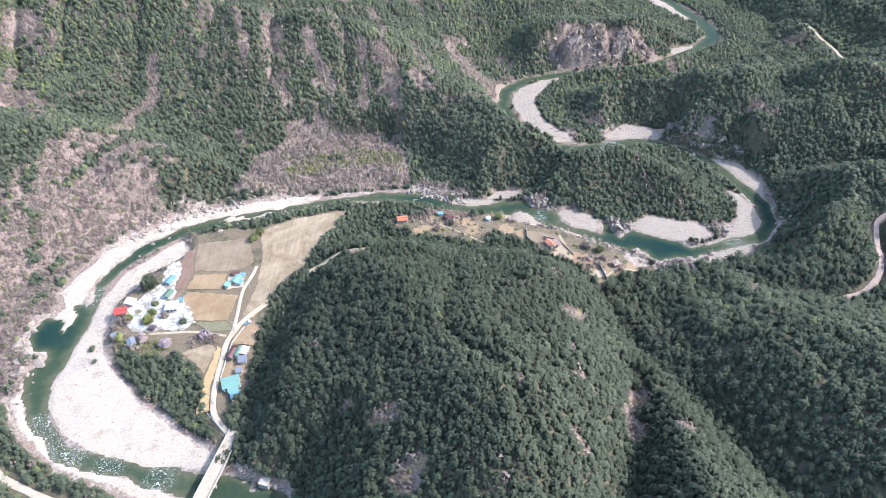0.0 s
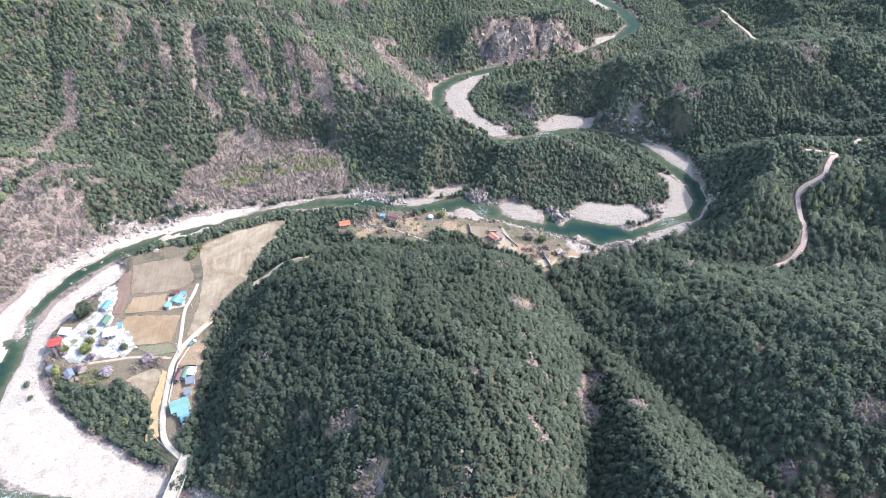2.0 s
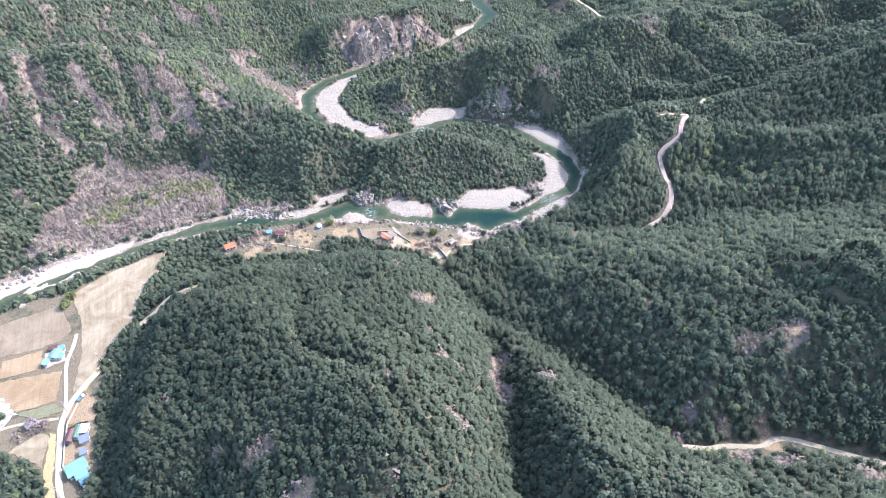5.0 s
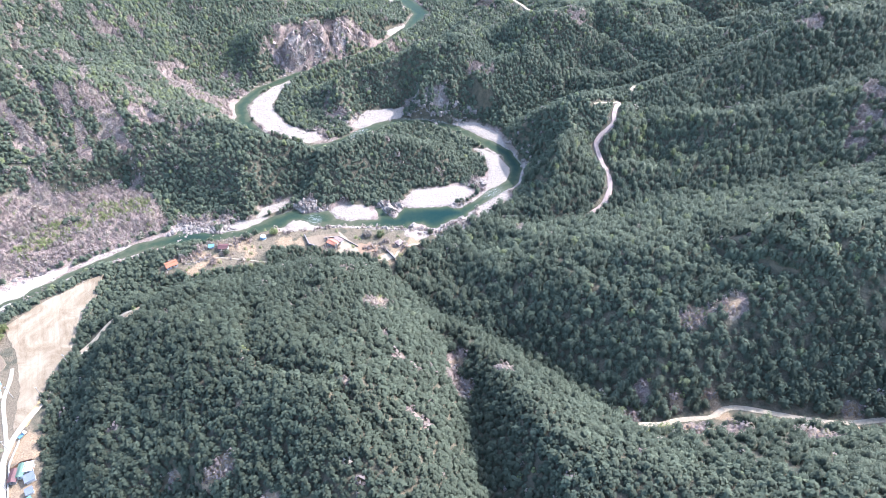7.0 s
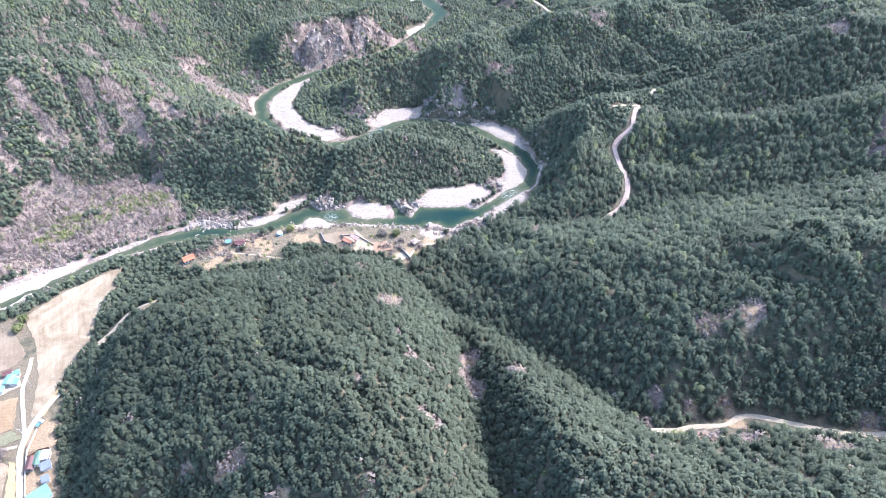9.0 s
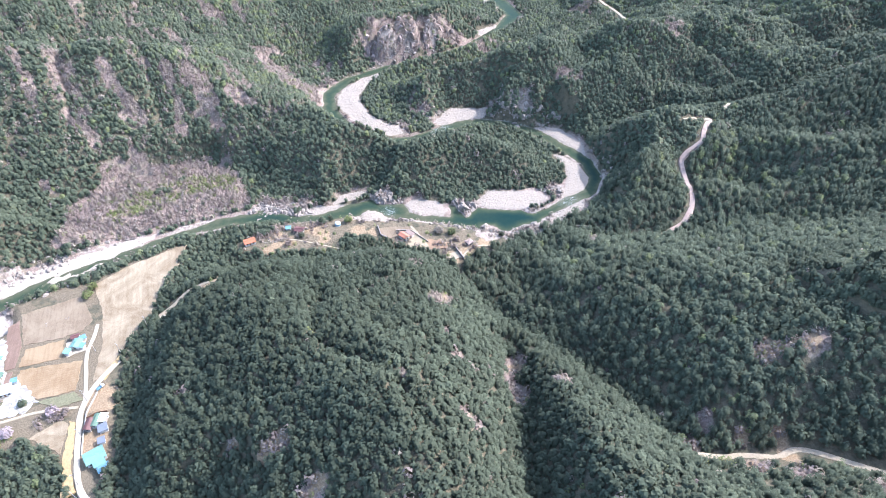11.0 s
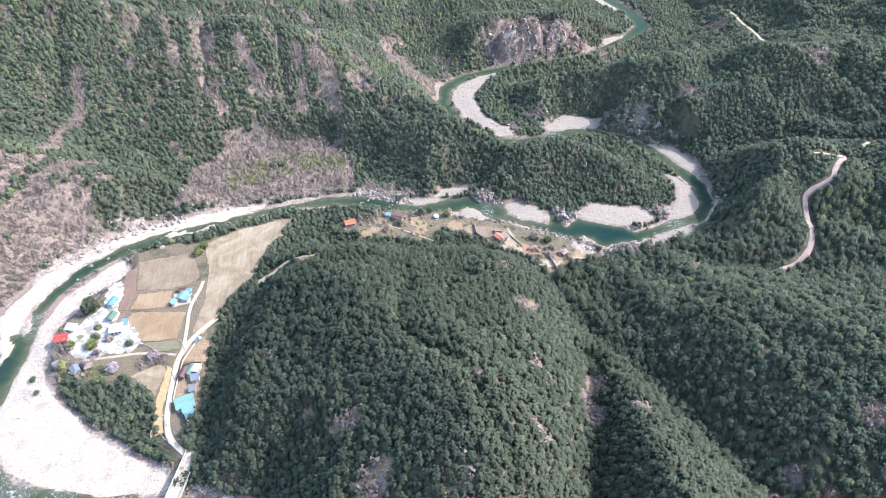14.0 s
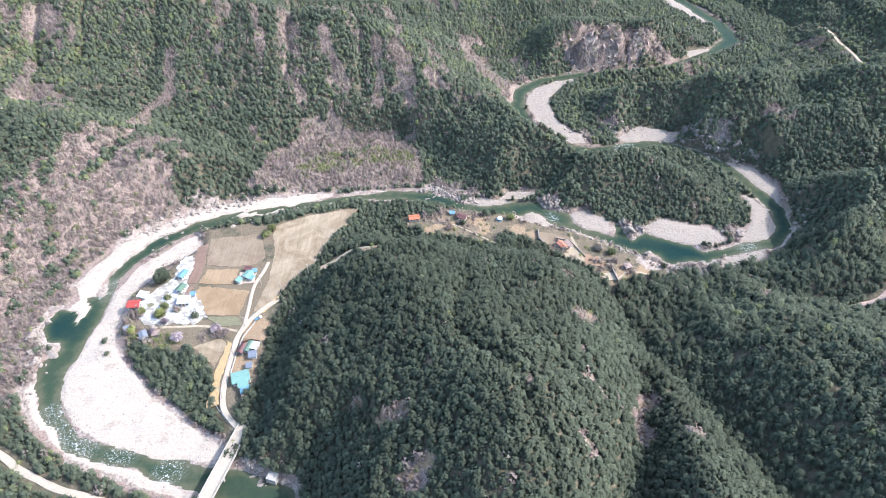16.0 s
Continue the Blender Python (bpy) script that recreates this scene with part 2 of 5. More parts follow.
WATER_HIGH = [(27, 367, 2), (57, 370, 2), (78, 358, 2), (98, 342, 2), (125, 331, 2), (147, 325, 3), (171, 322, 3), (199, 330, 4.5), (223, 337, 4), (236, 351, 5.5),
              (239, 373, 5), (229, 401, 4.5), (218, 428, 4), (196, 448, 4.5), (170, 460, 4.5), (138, 453, 5), (110, 446, 5), (86, 452, 5), (66, 478, 5), (54, 517, 5.5), (60, 545, 6),
              (82, 566, 5), (119, 578, 4), (159, 582, 3.5), (207, 596, 3), (262, 632, 4), (292, 660, 9), (290, 700, 9), (272, 747, 6), (250, 800, 6), (215, 900, 8), (200, 1100, 9)]
WATER_REACH = [(-21, 392), (-13, 385), (-2, 380), (5, 371), (19, 371), (36, 373), (43, 376), (58, 376), (62, 378), (67, 370), (84, 366), (86, 354), (94, 348), (103, 344), (112, 341), (115, 346), (114, 354),
               (119, 352), (121, 340), (124, 337), (133, 346), (141, 342), (152, 337), (165, 333), (173, 326), (176, 319), (173, 316), (159, 317), (146, 314), (141, 317), (139, 323), (133, 325), (127, 320), (122, 327),
               (109, 332), (98, 338), (89, 344), (81, 348), (74, 350), (63, 363), (57, 365), (50, 360), (36, 363), (23, 361), (7, 367), (-6, 369), (-19, 374)]
WATER_POOL = [(-219, 270), (-228, 272), (-234, 270), (-241, 261), (-246, 259), (-248, 250), (-247, 243), (-242, 235), (-232, 234), (-230, 228), (-236, 221), (-233, 204), (-225, 194), (-215, 180),
              (-207, 175), (-198, 165), (-180, 160), (-158, 157), (-130, 151), (-133, 160), (-160, 164), (-180, 169), (-193, 172), (-203, 181), (-210, 189), (-216, 200), (-220, 215), (-217, 229), (-217, 242), (-216, 256), (-218, 266)]
BARS = {
    "village": [(-220, 208), (-218, 223), (-216, 244), (-215, 262), (-216, 276), (-209, 299), (-193, 322), (-180, 333), (-174, 318), (-192, 297), (-205, 272), (-203, 242), (-192, 223),
                (-165, 199), (-136, 180), (-120, 171), (-118, 162), (-129, 160), (-154, 162), (-183, 171), (-200, 180), (-214, 196)],
    "west": [(-234, 207), (-226, 193), (-206, 173), (-178, 160), (-142, 151), (-127, 144), (-127, 140), (-142, 144), (-168, 152), (-192, 161), (-208, 170), (-224, 184), (-237, 200)],
    "shore": [(-228, 262), (-244, 280), (-240, 300), (-222, 330), (-200, 348), (-172, 366), (-130, 376), (-92, 384), (-92, 378), (-122, 369), (-160, 355), (-188, 345), (-207, 330), (-221, 308), (-227, 288)],
    "island": [(-163, 352), (-154, 358), (-138, 359), (-126, 364), (-124, 360), (-137, 356), (-157, 351)],
    "spit": [(-234, 271), (-226, 264), (-226, 255), (-227, 247), (-231, 250), (-233, 256), (-241, 260)],
    "reach": [(-135, 367), (-120, 376), (-99, 379), (-100, 375), (-119, 368), (-131, 365)],
    "cove": [(7, 373), (21, 370), (29, 371), (43, 375), (37, 378), (23, 380), (13, 378)],
    "upper": [(32, 380), (46, 379), (57, 382), (62, 388), (51, 390), (39, 387)],
    "shoal": [(47, 356), (59, 351), (66, 350), (75, 350), (72, 357), (64, 364), (57, 365), (52, 360)],
    "middle": [(84, 362), (89, 355), (103, 344), (110, 344), (111, 354), (107, 361), (93, 367), (86, 366)],
    "pool": [(136, 351), (149, 361), (170, 354), (183, 351), (188, 342), (184, 338), (167, 334), (152, 339), (141, 343)],
    "bend": [(219, 393), (224, 386), (231, 373), (231, 353), (222, 338), (204, 333), (202, 339), (211, 353), (218, 369)],
    "outer": [(218, 433), (228, 432), (240, 424), (246, 401), (243, 382), (236, 376), (231, 388), (226, 412)],
    "loop": [(97, 566), (126, 579), (150, 580), (128, 572), (100, 556), (84, 528), (86, 497), (106, 466), (110, 456), (96, 457), (72, 490), (61, 519), (72, 548)],
    "loop_end": [(136, 466), (158, 486), (190, 475), (184, 462), (146, 458)],
    "head": [(250, 790), (274, 756), (284, 715), (274, 702), (252, 739), (238, 790)],
    "far_head": [(230, 630), (262, 640), (285, 655), (262, 626), (238, 615)],
    "ford": [(190, 328), (216, 332), (212, 321), (183, 312)],
}
RIDGES = {
    "main": (0.5, [(-51, 294, 24), (-27, 253, 44), (-1, 210, 60), (21, 161, 66), (32, 127, 64), (36, 97, 58), (36, -40, 62)]),
    "main_east": (0.5, [(21, 161, 66), (37, 205, 58), (49, 257, 36), (50, 308, 16)]),
    "spur": (0.62, [(113, 168, 33), (110, 150, 42), (106, 126, 52), (102, 100, 60), (100, 56, 66), (100, -40, 80)]),
    "spur_back": (0.6, [(128, 104, 56), (148, 72, 72), (164, 30, 84), (172, -40, 96)]),
    "right_low": (0.7, [(150, 278, 14), (163, 238, 28), (184, 196, 38), (204, 160, 46), (228, 128, 54), (262, 100, 66)]),
    "right": (0.42, [(174, 300, 10), (202, 266, 26), (234, 223, 46), (269, 174, 68), (309, 141, 86), (360, 118, 96), (500, 60, 125)]),
    "road_ridge": (1.0, [(256, 384, 20), (266, 376, 32), (276, 368, 43), (285, 360, 51), (296, 352, 55), (312, 344, 50)]),
    "road_nose": (1.05, [(283, 360, 49), (271, 345, 45), (256, 325, 38), (241, 308, 27), (231, 300, 15)]),
    "back_ridge": (0.7, [(358, 348, 40), (376, 332, 56), (390, 325, 68), (400, 316, 80), (414, 309, 86), (430, 300, 92), (452, 288, 104), (500, 262, 124), (560, 235, 142)]),
    "shoulder": (0.75, [(350, 284, 36), (370, 276, 52), (384, 271, 62), (394, 264, 73), (406, 256, 80), (430, 246, 92), (470, 228, 110), (540, 200, 132)]),
    "dark_ridge": (0.8, [(250, 448, 14), (257, 446, 31), (263, 444, 41), (277, 442, 46), (295, 436, 51), (310, 424, 49), (326, 405, 45), (341, 385, 42)]),
    "north_ridge": (0.55, [(380, 420, 50), (430, 400, 62), (497, 380, 72), (602, 350, 85), (700, 310, 105)]),
    "far_neck": (0.58, [(104, 534, 10), (147, 504, 26), (209, 495, 38), (279, 488, 48), (351, 460, 56), (463, 439, 65), (640, 430, 105)]),
    "bluff": (0.5, [(70, 612, 16), (108, 618, 32), (150, 616, 40), (195, 622, 36), (232, 640, 20)]),
    "neck": (0.6, [(204, 355, 6), (173, 384, 20), (134, 403, 27), (90, 398, 27), (61, 410, 34), (34, 455, 42), (2, 498, 52), (-42, 528, 60), (-110, 540, 72), (-198, 550, 80), (-330, 590, 105), (-520, 640, 150)]),
    "left_spur": (0.55, [(-131, 376, 6), (-148, 383, 18), (-219, 392, 42), (-260, 401, 50), (-312, 393, 62), (-377, 382, 75), (-520, 400, 110)]),
}
VALLEYS = {
    "creek": (0.85, [(101, 285, 2), (111, 241, 3), (134, 199, 6), (154, 159, 9), (161, 129, 14), (173, 114, 18), (213, 98, 24), (266, 57, 32), (289, 38, 36), (350, -40, 52)]),
    "gully": (1.25, [(108, 213, 6), (95, 169, 13), (82, 132, 21), (78, 105, 28), (76, 10, 48)]),
    "road_valley": (0.55, [(191, 298, 3), (212, 279, 7), (256, 266, 13), (274, 277, 16), (278, 293, 22), (277, 310, 28), (287, 321, 32), (301, 328, 37), (314, 339, 42), (320, 341, 44)]),
    "hollow": (0.8, [(240, 396, 3), (262, 404, 7), (292, 401, 16), (330, 386, 27), (362, 370, 34), (390, 361, 42), (423, 361, 52), (454, 357, 60)]),
    "south_valley": (0.5, [(256, 266, 13), (292, 257, 18), (325, 239, 24), (361, 224, 32), (400, 202, 44), (440, 185, 62)]),
    "left_valley": (0.5, [(-131, 394, 7), (-159, 409, 16), (-198, 416, 24), (-241, 435, 32), (-301, 439, 42), (-420, 470, 75)]),
    "side_valley": (0.5, [(328, 345, 40), (348, 322, 38), (381, 303, 40), (410, 290, 48), (440, 272, 60), (492, 258, 78)]),
    "back_valley": (0.5, [(58, 541, 2), (36, 590, 12), (8, 615, 24), (-40, 660, 50)]),
}
TERRACES = {
    "village": (4.5, [(-200, 242), (-203, 270), (-187, 309), (-174, 332), (-133, 348), (-71, 366), (-82, 330), (-91, 297), (-110, 281), (-114, 257), (-106, 204), (-100, 186), (-102, 173), (-113, 171), (-120, 188), (-133, 208), (-151, 225), (-184, 235)]),
    "north": (4.5, [(-35, 364), (7, 362), (48, 355), (87, 341), (128, 311), (102, 293), (75, 308), (30, 325), (-9, 330), (-38, 345)]),
    "green": (7.0, [(-153, 409), (-142, 430), (-108, 446), (-46, 452), (-29, 425), (-37, 408), (-98, 402), (-133, 398)]),
}
STEEP = [(150, 594, 16), (128, 592, 12), (178, 598, 12), (2, 390, 12), (122, 356, 10),  (262, 440, 16), (212, 452, 16), (116, 470, 14)]
RAMP = [(258, 372, 26), (254, 345, 26), (242, 316, 18)]
TABLE = np.random.RandomState(5).rand(256, 256)


def value_noise(x, y):
    """Smooth noise of unit grain, 0 to 1."""
    i, j = np.floor(x).astype(int), np.floor(y).astype(int)
    u, v = x - i, y - j
    u, v = u * u * (3 - 2 * u), v * v * (3 - 2 * v)
    a, b = TABLE[i % 256, j % 256], TABLE[(i + 1) % 256, j % 256]
    c, d = TABLE[i % 256, (j + 1) % 256], TABLE[(i + 1) % 256, (j + 1) % 256]
    return (a + (b - a) * u) * (1 - v) + (c + (d - c) * u) * v


def fbm(x, y, size, octaves=4, shift=0.0):
    """Noise of several grains, about -1 to 1."""
    total, gain = 0, 1.0
    for k in range(octaves):
        total = total + gain * (2 * value_noise(x / size + 17.3 * k + shift, y / size - 9.1 * k + shift * 1.7) - 1)
        size, gain = size / 2.03, gain * 0.5
    return total


def along(x, y, line):
    """Distance to a polyline, and its third value at the nearest place."""
    best, third = np.full(x.shape, 1e9), np.zeros(x.shape)
    for (ax, ay, az), (bx, by, bz) in zip(line[:-1], line[1:]):
        dx, dy = bx - ax, by - ay
        s = np.clip(((x - ax) * dx + (y - ay) * dy) / (dx * dx + dy * dy), 0, 1)
        d = np.hypot(x - ax - s * dx, y - ay - s * dy)
        near = d < best
        best, third = np.where(near, d, best), np.where(near, az + s * (bz - az), third)
    return best, third


def crest(x, y, line, fall):
    """Height of a ridge whose sides fall evenly from a polyline of places and heights."""
    best = np.full(x.shape, -1e9)
    for (ax, ay, az), (bx, by, bz) in zip(line[:-1], line[1:]):
        dx, dy = bx - ax, by - ay
        s = np.clip(((x - ax) * dx + (y - ay) * dy) / (dx * dx + dy * dy), 0, 1)
        d2 = (x - ax - s * dx) ** 2 + (y - ay - s * dy) ** 2
        best = np.maximum(best, az + s * (bz - az) + 2.5 - fall * (np.sqrt(d2 + 64) - 5))
    return best


def channel(x, y, line):
    """Signed distance to the edge of a channel whose third value is its half width; inside is negative."""
    best = np.full(x.shape, 1e9)
    for (ax, ay, az), (bx, by, bz) in zip(line[:-1], line[1:]):
        dx, dy = bx - ax, by - ay
        s = np.clip(((x - ax) * dx + (y - ay) * dy) / (dx * dx + dy * dy), 0, 1)
        best = np.minimum(best, np.hypot(x - ax - s * dx, y - ay - s * dy) - az - s * (bz - az))
    return best


def inside(x, y, ring):
    """Signed distance to a closed outline; inside is positive."""
    best, odd = np.full(x.shape, 1e9), np.zeros(x.shape, bool)
    for (ax, ay), (bx, by) in zip(ring, ring[1:] + ring[:1]):
        dx, dy = bx - ax, by - ay
        s = np.clip(((x - ax) * dx + (y - ay) * dy) / (dx * dx + dy * dy), 0, 1)
        best = np.minimum(best, np.hypot(x - ax - s * dx, y - ay - s * dy))
        if ay != by:
            odd ^= ((ay > y) != (by > y)) & (x < ax + (y - ay) * dx / dy)
    return np.where(odd, best, -best)


def smoothstep(a, b, v):
    s = np.clip((v - a) / (b - a), 0, 1)
    return s * s * (3 - 2 * s)


def spots(x, y, circles):
    """1 well inside any of the circles, 0.5 on their rims, 0 well outside."""
    out = np.zeros(np.shape(x))
    for cx, cy, r in circles:
        out = np.maximum(out, 1.0 - 0.5 * np.hypot(x - cx, y - cy) / r)
    return np.clip(out, 0, 1)


def land(x, y):
    """Height of the ground, distance from the water's edge (negative in the water), and how far inside a gravel bar."""
    x, y = np.asarray(x, float), np.asarray(y, float)
    wx, wy = x + 1.3 * fbm(x, y, 9, 3, 3.1), y + 1.3 * fbm(x, y, 9, 3, 8.4)
    water = np.minimum(channel(wx, wy, WATER_LOW), channel(wx, wy, WATER_HIGH))
    water = np.minimum(water, np.minimum(-inside(wx, wy, WATER_REACH), -inside(wx, wy, WATER_POOL)))
    isle = np.maximum(inside(wx, wy, BARS["island"]), inside(wx, wy, BARS["spit"]))
    water = np.where(isle > 0, np.maximum(water, isle), water)
    bar = np.full(x.shape, -1e9)
    for ring in BARS.values():
        bar = np.maximum(bar, inside(wx, wy, ring))
    free = np.maximum(np.minimum(water, -bar), 0)
    # mountains all round, then ridges over them and valleys cut into them
    slope = 0.30 + 0.10 * smoothstep(0, -250, x)
    hills = 150 * (1 - np.exp(-slope * np.maximum(free - 12, 0) / 150))
    south = smoothstep(330, 250, y) * smoothstep(-150, -90, x) * smoothstep(330, 230, x)
    hills = hills * (1 - 0.75 * south) + 0.06 * np.maximum(np.hypot(x, y - 300) - 700, 0)
    total, soft = np.exp(hills / 5.0), 5.0
    for fall, line in RIDGES.values():
        total = total + np.exp(np.maximum(crest(x, y, line, fall), 0) / soft)
    z = soft * np.log(total / (1 + len(RIDGES))) + 0.0
    z = np.maximum(z, 0) + soft * np.log(1 + len(RIDGES)) * smoothstep(0, 14, z)
    # gullies that run down the slopes
    rough = smoothstep(10, 55, free)
    gully = np.abs(fbm(x + 0.15 * y, y * 0.45, 46, 3, 1.7))
    z = z + rough * ((4.5 + 4 * smoothstep(110, 170, x) + 5 * smoothstep(250, 340, x)) * fbm(x, y, 62, 4, 5.5) - 7 * np.exp(-gully * 5) * smoothstep(15, 60, z))
    for fall, line in VALLEYS.values():
        d, floor = along(x, y, line)
        limit = floor + fall * np.maximum(d - 3, 0)
        z = np.where(d < 90, -3.0 * np.log(np.exp(-np.clip(z, -20, 400) / 3.0) + np.exp(-limit / 3.0)), z)
    for level, ring in TERRACES.values():
        s = smoothstep(-14, 3, inside(x, y, ring))
        z = z * (1 - s) + (level + 0.04 * fbm(x, y, 25, 2)) * s
    # banks: bouldery, steep above the water
    crag = fbm(x, y, 7, 4, 2.2)
    bank = 0.5 + (0.68 + 0.3 * fbm(x, y, 40, 2, 6.1) + 1.3 * smoothstep(0.35, 0.65, spots(x, y, STEEP)) + 0.42 * smoothstep(0.3, 0.55, spots(x, y, RAMP))) * free + 0.008 * np.minimum(free, 60) ** 2 + 1.6 * np.abs(crag) * smoothstep(0, 5, free)
    z = np.minimum(z, bank)
    z = np.maximum(z, 0.35 + 0.10 * np.minimum(free, 8) + 0.5 * np.maximum(crag, 0) * smoothstep(0, 2, free))
    flat = 0.30 + 0.07 * np.minimum(np.maximum(water, 0), 14) + 0.18 * fbm(x, y, 9, 3, 4.4)
    z = np.where(free <= 0, flat, z)
    z = np.where(water < 0, -0.25 - 0.35 * np.minimum(-water, 6) + 0.1 * fbm(x, y, 4, 2), z)
    z = np.where((water >= 0) & (water < 1.2), np.minimum(z, 0.02 + water * 0.8), z)
    return z, water, bar


def level(x, y):
    return float(land(np.array([float(x)]), np.array([float(y)]))[0][0])


# ---- mesh helpers ----
def quick_mesh(name, verts, faces, material, floats=None):
    """A mesh from arrays of places and of triangles or quads, with float attributes on its points."""
    verts, faces = np.asarray(verts, np.float32), np.asarray(faces, np.int32)
    me = bpy.data.meshes.new(name)
    n, k = faces.shape
    me.vertices.add(len(verts))
    me.vertices.foreach_set("co", verts.ravel())
    me.loops.add(n * k)
    me.loops.foreach_set("vertex_index", faces.ravel())
    me.polygons.add(n)
    me.polygons.foreach_set("loop_start", np.arange(0, n * k, k, dtype=np.int32))
    for key, values in (floats or {}).items():
        values = np.asarray(values, np.float32)
        if values.ndim == 2 and values.shape[1] == 3:
            me.attributes.new(key, "FLOAT_VECTOR", "POINT").data.foreach_set("vector", values.ravel())
        else:
            me.attributes.new(key, "FLOAT", "POINT").data.foreach_set("value", values.ravel())
    me.materials.append(material)
    me.update(calc_edges=True)
    return me


def part(name, bm, material, parent=None, label=""):
    me = bpy.data.meshes.new(name)
    bm.to_mesh(me)
    bm.free()
    me.materials.append(material)
    ob = new(name, me)
    if parent is not None:
        ob.parent = parent
    if label:
        tagged(ob, label)
    return ob


def thing(name, label, category, x, y, z, turn=0.0, group="", kind=""):
    ob = new(name)
    ob.empty_display_size = 1.0
    ob.matrix_world = pose(x, y, z, 0, 0, turn)
    return tagged(ob, label, category, group, kind)


def box(bm, x0, y0, z0, x1, y1, z1):
    v = [bm.verts.new(p) for p in ((x0, y0, z0), (x1, y0, z0), (x1, y1, z0), (x0, y1, z0), (x0, y0, z1), (x1, y0, z1), (x1, y1, z1), (x0, y1, z1))]
    for f in ((3, 2, 1, 0), (4, 5, 6, 7), (0, 1, 5, 4), (1, 2, 6, 5), (2, 3, 7, 6), (3, 0, 4, 7)):
        bm.faces.new([v[i] for i in f])
    return v


def boxes(*dims):
    bm = bmesh.new()
    for d in dims:
        box(bm, *d)
    return bm


# ---- ground: one sheet to the horizon ----
def steps(low, high, step, reach):
    core = np.arange(low, high + step, step)
    out, gap, grow = [], step, 0.0
    while grow < reach:
        gap *= 1.22
        grow += gap
        out.append(grow)
    out = np.array(out)
    return np.concatenate([low - out[::-1], core, core[-1] + out])


BARE = [(-24, 162, 4), (97, 172, 4), (117, 169, 4), (103, 195, 5), (188, 115, 4), (204, 109, 4), (256, 70, 4), (77, 241, 4),
        (193, 279, 5), (-154, 383, 4), (215, 142, 7), (196, 86, 8), (220, 67, 6), (70, 275, 5), (254, 458, 6), (106, 201, 3)]
THIN = [(69, 203, 5), (62, 150, 6), (66, 185, 4), (35, 169, 3), (-15, 132, 7), (-70, 211, 5), (234, 137, 8), (134, 490, 12), (231, 586, 14), (431, 225, 12), (451, 234, 15), (413, 206, 11), (371, 186, 9), (443, 361, 10), (477, 318, 11), (436, 205, 8), (259, 449, 8), (352, 462, 14),
        (-278, 346, 14), (-248, 351, 16), (-218, 362, 14), (-264, 318, 22), (-268, 279, 20), (-51, 509, 9), (-48, 482, 7), (-145, 497, 9), (-101, 484, 8), (72, 235, 7), (-250, 235, 14), (-262, 200, 12), (-300, 420, 16), (176, 128, 5)]
SCRUB_BAND = [(-152, 380), (-100, 385), (-40, 392), (-25, 398), (-28, 430), (-60, 455), (-120, 450), (-150, 425)]
FAR_PLOTS = [(356, 640, 7), (366, 632, 5), (392, 524, 5)]
GREEN_STRIP = [(-126, 408), (-102, 426), (-66, 437), (-30, 429), (-31, 419), (-70, 412), (-115, 397)]
CUTS = [(-24, 161, 6), (-31, 161, 4), (-46, 174, 2.5), (-11, 137, 4), (-18, 132, 4), (-10, 183, 2.5), (214, 140.5, 6), (231, 136, 4), (97, 178, 2.5), (118, 169, 4), (191, 275, 5), (182, 96, 7), (223, 64, 6), (166, 121, 4), (-60, 302, 3), (-51, 303, 3)]
GRASS = [(-128, 327, 7), (-134, 251, 6), (-170, 232, 14), (-150, 242, 10)]
SOIL = [(-24, 162, 4), (-44, 173, 2), (-11, 183, 2), (97, 172, 4), (117, 169, 4), (103, 194, 4), (188, 115, 4), (204, 109, 4), (256, 70, 4), (-55, 297, 4), (-34, 278, 3.5), (215, 142, 7), (232, 136, 5), (16, 351, 7), (44, 340, 6), (55, 336, 4.5), (-11, 350, 5.5), (-3, 343, 4.5), (80, 318, 6), (85, 312, 5), (112, 302, 5.5), (125, 303, 5), (101, 295, 6), (21, 344, 4), (-18, 338, 4), (193, 279, 4), (77, 241, 2.5), (70, 275, 3), (203, 100, 5), (250, 66, 4), (362, 628, 6), (-12, 342, 4), (20, 338, 4), (-116, 245, 9), (-118, 218, 8)]


# leafless, pinkish-brown stretches of the mountainsides, and the streaks that run down them
OPEN_SLOPES = [[(-3, 617), (19, 630), (52, 639), (74, 602), (67, 566), (46, 508), (30, 519), (7, 563)],
               [(74, 606), (106, 618), (134, 616), (200, 618), (214, 606), (196, 596), (150, 590), (109, 586), (74, 576)],
               [(-161, 440), (-143, 447), (-114, 455), (-94, 440), (-110, 420), (-155, 420)],
               [(-72, 455), (-39, 457), (-31, 432), (-61, 432)],
               [(-380, 535), (-352, 534), (-338, 508), (-364, 504)],
               [(-356, 462), (-322, 456), (-306, 440), (-346, 434)],
               [(-292, 340), (-274, 356), (-252, 364), (-216, 370), (-208, 360), (-190, 356), (-204, 338), (-236, 291), (-256, 262), (-276, 262), (-284, 300)]]
STREAKS = [[(-245, 412, 3), (-244, 459, 4)], [(-244, 522, 2), (-237, 451, 4)], [(-199, 505, 4), (-190, 484, 5)], [(-115, 522, 3), (-91, 472, 5), (-100, 458, 6)], [(-46, 511, 3), (-39, 461, 6)],
           [(-21, 493, 4), (-12, 473, 5)], [(-143, 482, 3), (-122, 463, 5)], [(97, 186, 1.5), (98, 172, 2)], [(440, 364, 5), (474, 314, 7)], [(-170, 520, 2), (-160, 470, 4)], [(-70, 520, 2), (-66, 470, 4)]]


